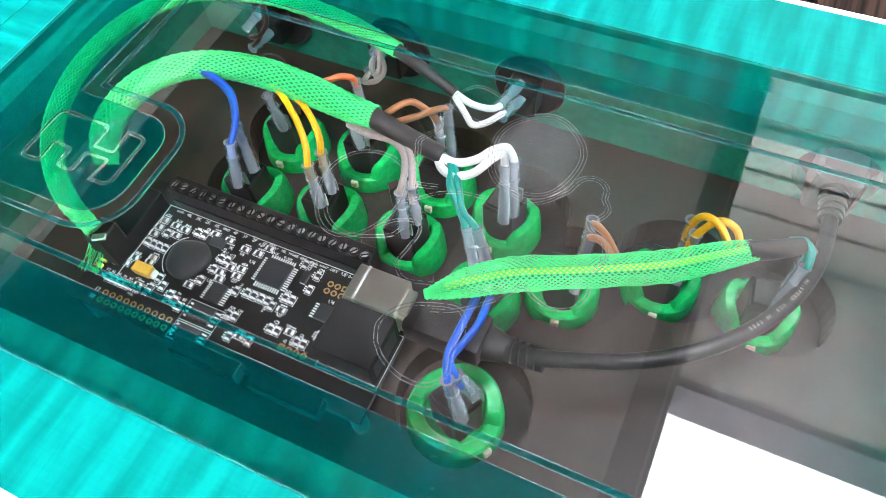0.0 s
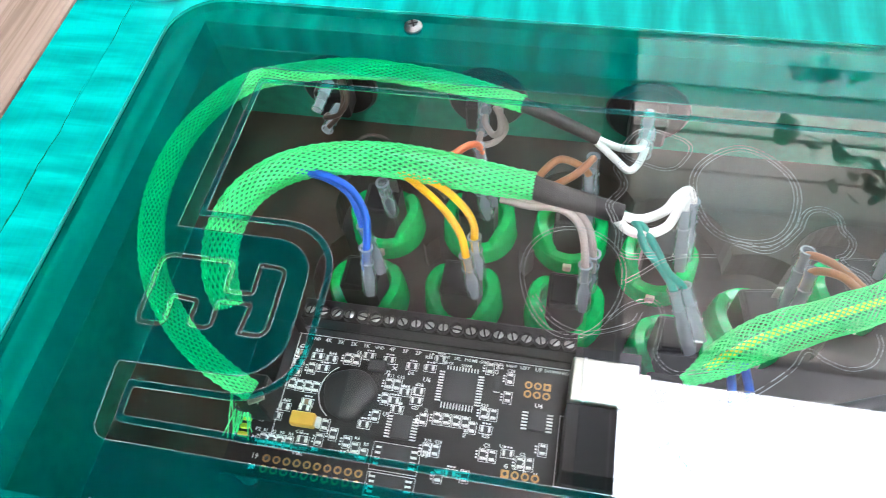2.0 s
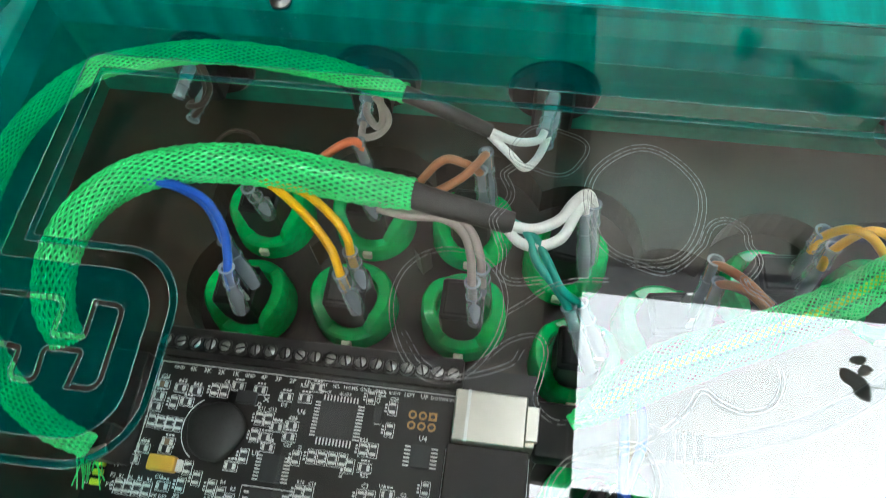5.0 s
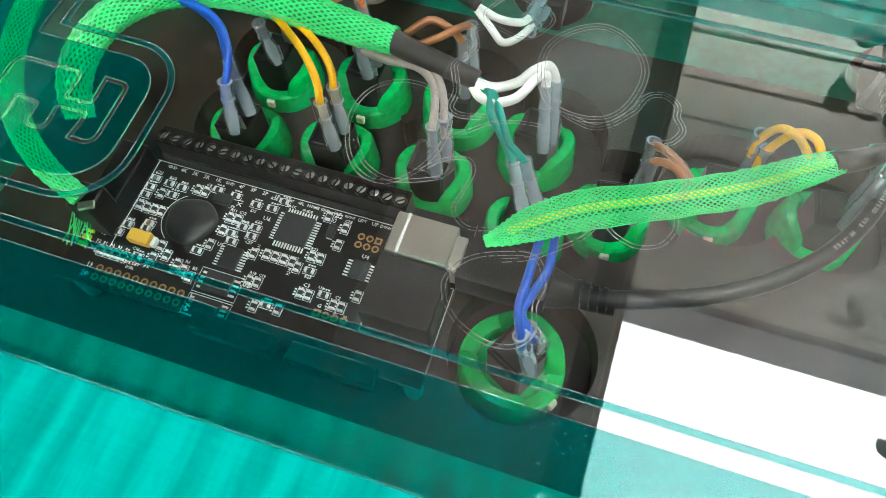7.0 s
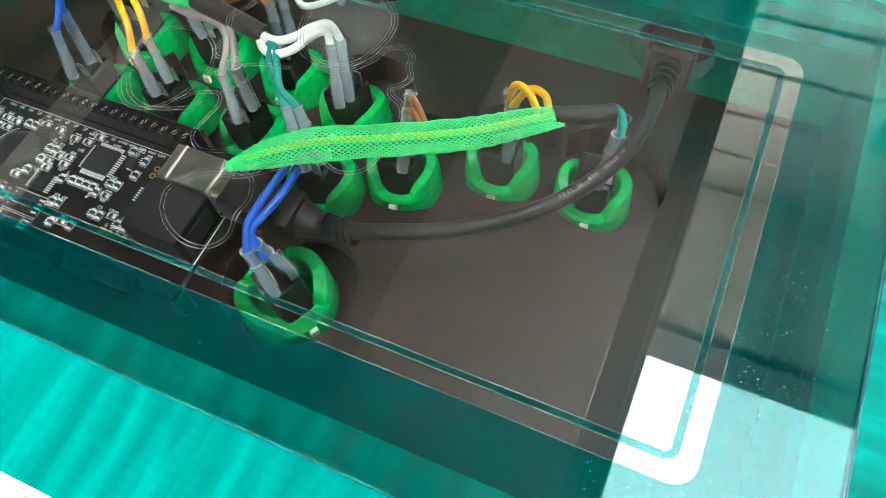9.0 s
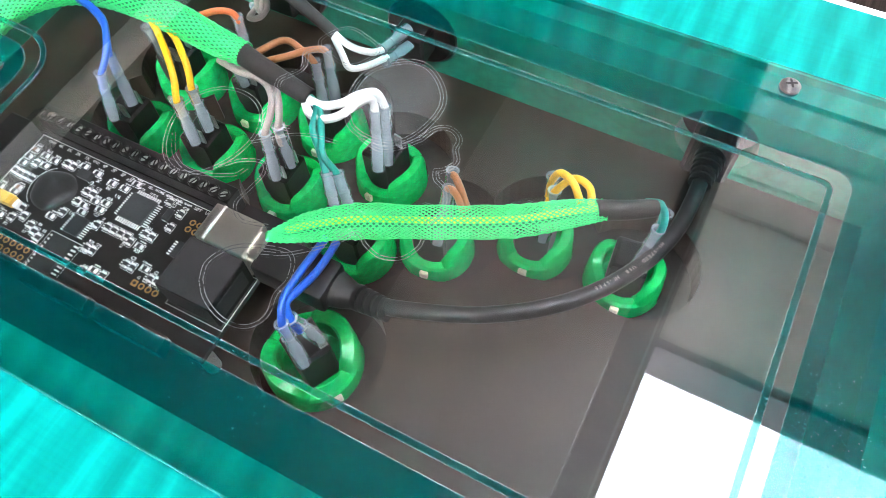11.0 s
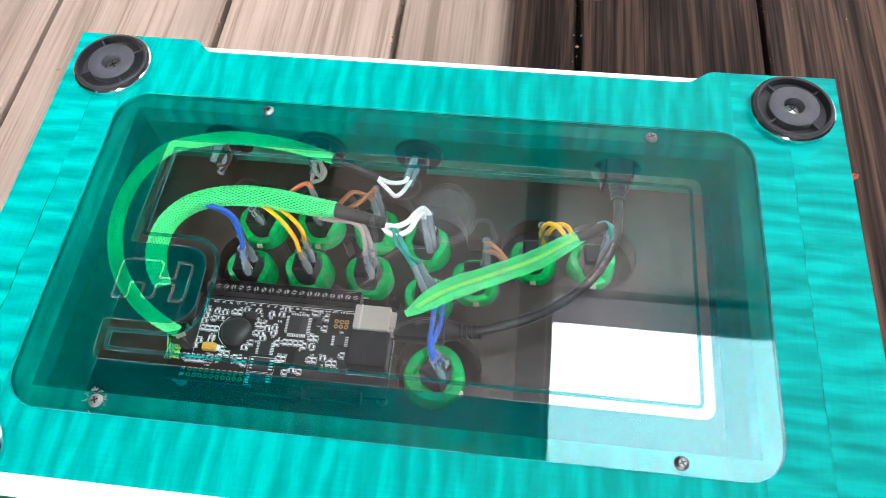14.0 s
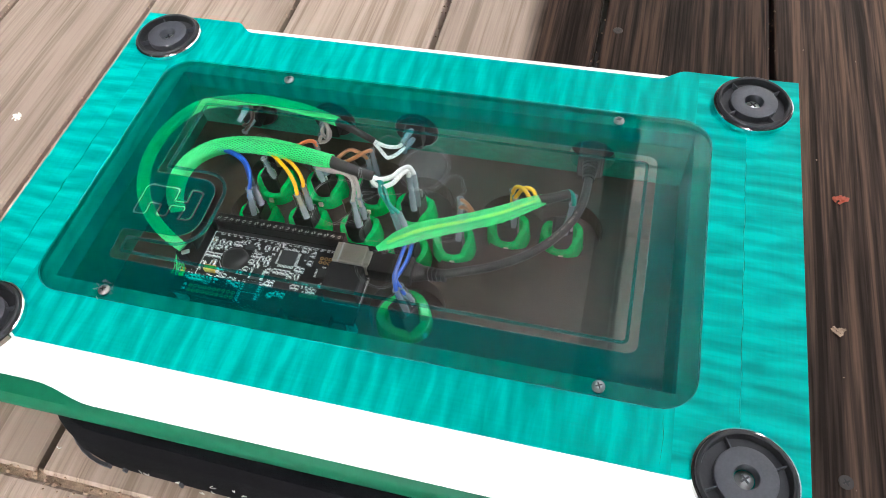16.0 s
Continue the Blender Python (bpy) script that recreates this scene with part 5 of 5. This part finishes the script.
def tiny(x, y, upright, tan=False):
    kind = ("tan" if tan else "dark", upright)
    if kind not in bodies:
        w, h = (1.25, 2.2) if upright else (2.2, 1.25)
        c = part("chip_resistor" if not tan else "chip_capacitor", box(-w / 2, w / 2, -h / 2, h / 2, 0, 0.75, 0.08), TAN if tan else CHIPRES, None)
        e = box(-w / 2 - 0.02, w / 2 + 0.02, h / 2 - 0.55, h / 2 + 0.1, 0, 0.8, 0.06) if upright else box(w / 2 - 0.55, w / 2 + 0.1, -h / 2 - 0.02, h / 2 + 0.02, 0, 0.8, 0.06)
        if upright:
            box(-w / 2 - 0.02, w / 2 + 0.02, -h / 2 - 0.1, -h / 2 + 0.55, 0, 0.8, 0.06, bm=e)
        else:
            box(-w / 2 - 0.1, -w / 2 + 0.55, -h / 2 - 0.02, h / 2 + 0.02, 0, 0.8, 0.06, bm=e)
        ee = part("solder_end", e, SOLDER, None)
        bodies[kind] = (c.data, ee.data)
        bpy.data.objects.remove(c)
        bpy.data.objects.remove(ee)
    c = new("chip_capacitor" if tan else "chip_resistor", bodies[kind][0])
    c.parent = pcb
    c.location = (Vector((x, y, BZ)) - Vector(pcb["at"])) * MM
    e = new("solder_end", bodies[kind][1])
    e.parent = c
    w, h = (2.0, 3.2) if upright else (3.2, 2.0)
    outline([(x - w / 2, y - h / 2), (x + w / 2, y - h / 2), (x + w / 2, y + h / 2), (x - w / 2, y + h / 2)], 0.2, BZ + 0.03, silk)
    for k in range(3):
        at = (x - w / 2 - 0.6, y + (k - 1) * 0.75) if upright else (x + (k - 1) * 0.75, y + h / 2 + 0.65)
        outline([(at[0] - 0.28, at[1]), (at[0] + 0.28, at[1])], 0.4, BZ + 0.03, silk, closed=False)


for x, y, up, tn in ((-91.3, -13.6, 0, 1), (-91.5, -16.4, 0, 0), (-91.6, -19.0, 0, 0), (-86.8, -14, 0, 0), (-83, -14.2, 0, 0), (-87.5, -17.4, 1, 0), (-84.5, -17, 0, 0),
                     (-91.4, -22.2, 1, 0), (-89.2, -22.4, 1, 0), (-87, -22.4, 1, 0), (-84.8, -22.4, 1, 0), (-86.2, -26.6, 0, 1), (-86.4, -28.2, 0, 0), (-91.6, -28.6, 0, 0),
                     (-78.6, -13.4, 1, 0), (-76.2, -13.4, 1, 0), (-73.2, -11.9, 0, 0), (-67.8, -12.2, 0, 0), (-61.4, -13.0, 0, 0), (-54.5, -10.0, 0, 0), (-56.8, -12.8, 0, 0),
                     (-66.4, -18.6, 1, 0), (-64.2, -18.6, 1, 0), (-62.0, -20.2, 0, 0), (-66.6, -22.6, 1, 0), (-64.2, -22.8, 0, 0), (-58.6, -19.4, 0, 0), (-58.6, -22, 0, 0),
                     (-68.0, -27.4, 1, 0), (-70.4, -30.0, 0, 0), (-63.0, -24.9, 0, 0), (-56.0, -26.4, 1, 0), (-80, -31.6, 1, 0), (-77.4, -33.6, 1, 0), (-80.6, -35.4, 1, 0), (-84.6, -36.2, 0, 0),
                     (-73.6, -35, 1, 0), (-71.2, -36.2, 1, 0), (-68.9, -37.4, 1, 0), (-94.6, -37.4, 1, 0), (-92.4, -37.4, 1, 0), (-90.2, -37.4, 1, 0), (-88, -37.4, 1, 0), (-93.2, -31.2, 0, 0),
                     (-52.6, -25.6, 1, 0), (-50.2, -25.6, 1, 0), (-47.8, -25.6, 1, 0), (-45.4, -25.6, 1, 0), (-41.2, -22.6, 1, 0), (-38.9, -22.6, 1, 0), (-40.2, -26.6, 0, 0), (-43.6, -26.6, 1, 0),
                     (-36.0, -12.6, 1, 0), (-36.0, -17.6, 1, 0), (-41.4, -10.6, 1, 0), (-53.8, -33.6, 1, 0), (-51.6, -33.6, 1, 0), (-40.0, -32.8, 1, 0), (-37.8, -32.8, 1, 0),
                     (-31.0, -33.4, 1, 0), (-28.8, -33.4, 1, 0), (-26.0, -29.4, 1, 0), (-34.2, -31.6, 0, 0), (-47, -38.4, 0, 0), (-43.6, -38.6, 1, 0), (-49.8, -39.6, 1, 0)):
    tiny(x, y, bool(up), bool(tn))
# printed lines and words
z = BZ + 0.03
rows = ["GND", "4K", "3K", "2K", "1K", "GND", "4P", "3P", "2P", "1P", "START", "SEL", "HOME", "GND", "GND", "RIGHT", "LEFT", "UP", "DOWN", "VCC"]
words = [(w, TX0 + 0.4 + PITCH * k, -9.05, 1.15 if len(w) < 3 else 0.9 if len(w) < 5 else 0.72, 0, z) for k, w in enumerate(rows)]
words += [("BACK", -52.2, -12.5 + 1.9, 0.75, 0, z), ("GUIDE", -47.6, -10.7, 0.75, 0, z), ("U2", -67.6, -15.6, 1.2, 0, z), ("U6", -57.0, -16.0, 1.3, 0, z), ("X1", -65.8, -13.7, 1.3, 90, z),
          ("X2", -39, -9.6, 1.3, 0, z), ("U4", -28.1, -18.6, 1.2, 0, z), ("U5", -65.4, -26.6, 1.2, 0, z), ("U3B", -54.4, -35.0, 1.3, 0, z), ("C21", -91.2, -11.6, 1.0, 0, z),
          ("R17", -86.8, -12.2, 0.95, 0, z), ("R16", -83, -12.6, 0.95, 0, z), ("C8", -76.2, -11.2, 0.9, 0, z), ("D5", -61.4, -14.9, 0.95, 0, z), ("R28", -57.6, -9.8, 0.9, 0, z),
          ("C26", -39.6, -10.9, 0.9, 90, z), ("C28", -36, -10.4, 0.9, 0, z), ("C23", -58.6, -17.6, 0.9, 0, z), ("C27", -58.6, -23.8, 0.9, 0, z), ("R11", -66.4, -16.3, 0.9, 0, z),
          ("C12", -63.8, -16.3, 0.9, 0, z), ("R12", -61.8, -18.6, 0.9, 0, z), ("R13", -64, -24.2, 0.8, 0, z), ("R15", -91.4, -26.9, 0.9, 0, z), ("C13", -86, -34.3, 0.9, 0, z),
          ("P4", -96.4, -30.9, 1.0, 0, z), ("P3", -96.4, -32.8, 1.0, 0, z), ("P2", -96.6, -35.2, 1.0, 0, z), ("P1", -97, -37.4, 1.0, 0, z), ("D4", -102.2, -31, 0.8, 90, z), ("D3", -102.2, -33, 0.8, 90, z),
          ("D2", -102.2, -35.1, 0.8, 90, z), ("D1", -102.2, -37.2, 0.8, 90, z), ("R1", -94.6, -35.2, 0.8, 0, z), ("R2", -92.4, -35.2, 0.8, 0, z), ("R3", -90.2, -35.2, 0.8, 0, z), ("R4", -88, -35.2, 0.8, 0, z),
          ("JP2", -81, -37.9, 0.9, 0, z), ("SPK DET", -85, -38.4, 0.8, 0, z), ("DSBL", -85, -39.6, 0.8, 0, z), ("R6", -71.2, -33.6, 0.9, 0, z), ("R5", -68.6, -34.8, 0.9, 0, z), ("R7", -74, -37.6, 0.9, 0, z),
          ("20", -95.4, -44.5, 1.4, 0, z), ("19", -95.4, -41.9, 1.4, 0, z), ("2", -66.2, -44.6, 1.4, 0, z), ("1", -66.2, -41.8, 1.4, 0, z), ("G", -34.2, -34.6, 1.1, 0, z), ("D+", -31.8, -34.6, 1.0, 0, z), ("D-", -29.4, -35.6, 1.0, 0, z),
          ("V", -27, -35.6, 1.1, 0, z), ("C3", -39.4, -30.4, 1.1, 0, z), ("C2", -30.6, -31.2, 0.9, 0, z), ("U1", -35.6, -30.0, 0.9, 0, z), ("R23", -41.4, -20.5, 0.9, 0, z), ("R24", -45.2, -28.4, 0.8, 90, z),
          ("R25", -40, -28.2, 0.9, 0, z), ("R18", -53.8, -31.4, 0.8, 0, z), ("C18", -51.2, -31.4, 0.8, 0, z), ("C22", -62.8, -23.2, 0.8, 0, z), ("R21", -55.6, -24.2, 0.8, 90, z)]
lettering(words, silk)
for x0, y0, x1, y1 in ((-93.5, -8.0, -20.5, -8.0), (-93.0, -8.0, -93.0, -38.5)):
    outline([(x0, y0), (x1, y1)], 0.22, z, silk, closed=False)
for x0, x1, y0, y1 in ((-66.8, -55, -40.4, -33.6), (-66.8, -55, -46.6, -41), (-22.6, -3.9, -37.4, -20.2)):
    outline([(x0, y0), (x1, y0), (x1, y1), (x0, y1)], 0.22, z, silk)
outline([(-76 + 7.9 * math.cos(0.06 * k), -22.6 + 7.9 * math.sin(0.06 * k)) for k in range(36, 70)], 0.2, z, silk, closed=False)
part("silkscreen", silk, SILK, pcb, "white printed lettering and part outlines")

# ---- the bag under the case ----
def bag_shape():
    b = bmesh.new()
    path = rounded([(-172, -122), (158, -128), (162, 96), (-168, 98)], 42, 10)
    n = len(path)
    c = Vector((-4, -14))
    levels = [(0.97, DECK_Z + 0.2), (1.0, DECK_Z + 5), (1.005, -96), (0.99, -76), (0.955, -67.5), (0.90, CASE_Z - 0.9)]
    rows = []
    for s, zz in levels:
        rows.append([b.verts.new((*(c + (p - c) * s), zz + (0.8 * math.sin(p.x * 0.05) if -110 < zz < -70 else 0))) for p in path])
    for p, q in zip(rows, rows[1:]):
        for i in range(n):
            b.faces.new((p[i], p[(i + 1) % n], q[(i + 1) % n], q[i]))
    b.faces.new(rows[-1])
    b.faces.new(rows[0][::-1])
    return b, path, c


bag = thing("carrying_bag", (-4, -14, DECK_Z), "black zipped fabric bag lying flat under the case", "bag")
b, path, c = bag_shape()
part("cover", b, BAG, bag, smooth=True)
pts = [(*(c + (p - c) * 1.014), -107.0) for p in path]
z0 = bmesh.new()
for i in range(0, 320):
    f = i / 320 * len(pts)
    k, u = int(f), f - int(f)
    p = Vector(pts[k]).lerp(Vector(pts[(k + 1) % len(pts)]), u)
    if p.y < -60:
        box(p.x - 0.6, p.x + 0.6, p.y - 0.9, p.y + 0.9, p.z - 2.0, p.z + 2.0, bm=z0)
tagged(part("zipper", z0, GREY_PAD, bag, "black zipper teeth"), kind="stuff")
for k in range(26):
    x = random.uniform(-150, 120)
    zz = random.uniform(-112, -76)
    tube_pts = [(x, -126.6, zz), (x + random.uniform(-2, 2), -127.4, zz + random.uniform(-1, 1)), (x + random.uniform(-3, 3), -127.0, zz + random.uniform(-2, 2))]
    part("lint_fibre", tube(tube_pts, 0.22, 4, per=3), LINT, bag)

# ---- small things on the deck ----
def scrap(name, x, y, size, material, words, cat):
    b = bmesh.new()
    for k in range(18):
        a = random.uniform(0, 6.28)
        d = random.uniform(0, size * 0.9)
        bb = box(-size * 0.3, size * 0.3, -size * 0.17, size * 0.17, 0, size * 0.1, 0.04 * size)
        bmesh.ops.rotate(bb, verts=bb.verts, cent=(0, 0, 0), matrix=Matrix.Rotation(random.uniform(0, 6.28), 3, "Z") @ Matrix.Rotation(random.uniform(-0.7, 0.7), 3, "Y"))
        bmesh.ops.translate(bb, verts=bb.verts, vec=(x + d * math.cos(a), y + 0.7 * d * math.sin(a), DECK_Z + size * 0.2))
        b = join(b, bb)
    ob = part(name, b, material, origin=(x, y, DECK_Z))
    tagged(ob, words, cat)


scrap("dry_leaf", 258, 146, 5.5, LEAFM, "small crumpled red dry leaf on wet boards", "leaf")
scrap("dry_leaf", 252, 46, 4.5, TWIGM, "small tan dry leaf scrap on wet boards", "leaf")
scrap("wood_splinter", -352, 116, 5.0, LINT, "pale wood splinter on the dry boards", "splinter")
scrap("dry_leaf", -285, 190, 2.0, LEAFM, "tiny red leaf crumb on the dry boards", "leaf")
for x, y in ((251, -44), (98, 292), (-310, 320), (-20, 330)):
    s = thing("deck_screw", (x, y, DECK_Z), "rusty cross-head screw sunk in a deck board", "screw", "deck screws")
    part("head", lathe(x, y, [(0.02, DECK_Z + 0.9), (3.2, DECK_Z + 1.0), (3.9, DECK_Z + 0.7)], 18), mat("rusty_screw", (0.03, 0.024, 0.02), 0.7), s)
    sl = box(x - 2, x + 2, y - 0.4, y + 0.4, DECK_Z + 0.9, DECK_Z + 1.1, turn=30)
    box(x - 0.4, x + 0.4, y - 2, y + 2, DECK_Z + 0.9, DECK_Z + 1.1, bm=sl, turn=30)
    part("cross_slot", sl, BLACK_PLASTIC, s)
# snow at the deck's open edge
b = bmesh.new()
bmesh.ops.create_grid(b, x_segments=110, y_segments=150, size=1)
for v in list(b.verts):
    x, y = 280 + 1400 * ((v.co.x + 1) / 2) ** 2.6, 150 + 2830 * ((v.co.y + 1) / 2) ** 2.6
    h = noise.noise(Vector((x * 0.012, y * 0.012, 0))) * 22 + noise.noise(Vector((x * 0.05, y * 0.05, 3))) * 9 + noise.noise(Vector((x * 0.2, y * 0.2, 7))) * 5
    v.co = Vector((x, y, DECK_Z - 6 + h * 0.5 + min(26, max(-14, (x - 301 - 10 * min(1, max(0, (y - 176) / 60)) + h * 0.5) * 0.8 + min(0, (y - 196) * 0.6)))))
snow = part("snow", b, SNOWM, origin=(600, 600, DECK_Z), smooth=True)
tagged(snow, "patch of old snow at the open edge of the deck", "snow", kind="stuff")

# crumbs of bark and dust caught in the deck's seams
def litter(name, spots, words):
    rnd = random.Random(9)
    b = bmesh.new()
    for x, y, size in spots:
        q = []
        for k in range(5):
            a = 6.28 * k / 5 + rnd.uniform(-0.4, 0.4)
            q.append((x + size * rnd.uniform(0.5, 1.2) * math.cos(a), y + size * rnd.uniform(0.5, 1.2) * math.sin(a)))
        lo, hi = [b.verts.new((*p, DECK_Z - 0.8)) for p in q], b.verts.new((x, y, DECK_Z + 0.2 + size * 0.35))
        for k in range(5):
            b.faces.new((lo[k], lo[(k + 1) % 5], hi))
    ob = part(name, b, TWIGM, origin=(0, 0, DECK_Z))
    tagged(ob, words, "debris", kind="stuff")


rnd = random.Random(21)
spots = [(SEAM0 + STEP * rnd.randint(-3, 2) + rnd.gauss(0, 2.2), rnd.uniform(-130, 420), rnd.uniform(0.5, 1.6)) for k in range(260)]
spots += [(rnd.uniform(-420, 150), -136.3 + rnd.gauss(0, 3.0), rnd.uniform(0.7, 2.2)) for k in range(320)]
spots += [(rnd.uniform(-400, 300), rnd.uniform(-130, 420), rnd.uniform(0.3, 0.8)) for k in range(60)]
litter("seam_debris", spots, "tan crumbs of bark and dust in the deck seams")

# ---- climbing twigs that hang from the porch's edge ----
leaf_shape = bmesh.new()
lo = [leaf_shape.verts.new(v) for v in ((0, 0, 0), (0.24, 0.2, 0.05), (0.36, 0.52, 0.09), (0.26, 0.86, 0.05), (0, 1.15, -0.04), (-0.26, 0.86, 0.05), (-0.36, 0.52, 0.09), (-0.24, 0.2, 0.05))]
hi = [leaf_shape.verts.new(v.co + Vector((0, 0, 0.02))) for v in lo]
leaf_shape.faces.new(lo[::-1])
leaf_shape.faces.new(hi)
for k in range(8):
    leaf_shape.faces.new((lo[k], lo[(k + 1) % 8], hi[(k + 1) % 8], hi[k]))
LEAF = bpy.data.meshes.new("leaf")
leaf_shape.to_mesh(LEAF)
leaf_shape.free()
LEAF.materials.append(FOLIAGE)


def twig(points, leaves, seed, first=8, spread=40):
    rnd = random.Random(seed)
    t = thing("hanging_twig", points[0], "thin twig with small dark green leaves hanging from the porch edge", "plant", "hanging twigs")
    part("stem", tube(points, lambda u: 6 - 4 * u, 6), FOLIAGE, t)
    path = smooth_path(points, 10)
    for k in range(leaves):
        p = rnd.choice(path[first:]) + Vector((rnd.gauss(0, spread), rnd.gauss(0, spread), rnd.gauss(0, 20)))
        leaf = new("leaf", LEAF)
        leaf.parent = t
        turn = Euler((rnd.uniform(-0.5, 0.5), rnd.uniform(-0.5, 0.5), rnd.uniform(0, 6.28))).to_matrix().to_4x4()
        leaf.matrix_basis = Matrix.Translation((p - Vector(points[0])) * MM) @ turn @ Matrix.Scale(rnd.uniform(48, 88) * MM, 4)


twig([(2010, 1800, 2290), (1600, 1760, 2230), (1250, 1740, 2150), (1000, 1790, 2080)], 40, 3, 12, 60)
twig([(2010, 2350, 2290), (1500, 2380, 2200), (1100, 2350, 2130), (890, 2310, 2090)], 20, 8, 14, 45)
twig([(1250, 1742, 2152), (1050, 1900, 2130), (900, 1960, 2110), (780, 1985, 2100)], 6, 11, 26, 14)
twig([(2010, 700, 2290), (1500, 690, 2200), (1080, 680, 2110)], 18, 15, 10, 45)
twig([(2010, 1100, 2290), (1400, 1110, 2190), (890, 1085, 2100)], 12, 21, 12, 35)
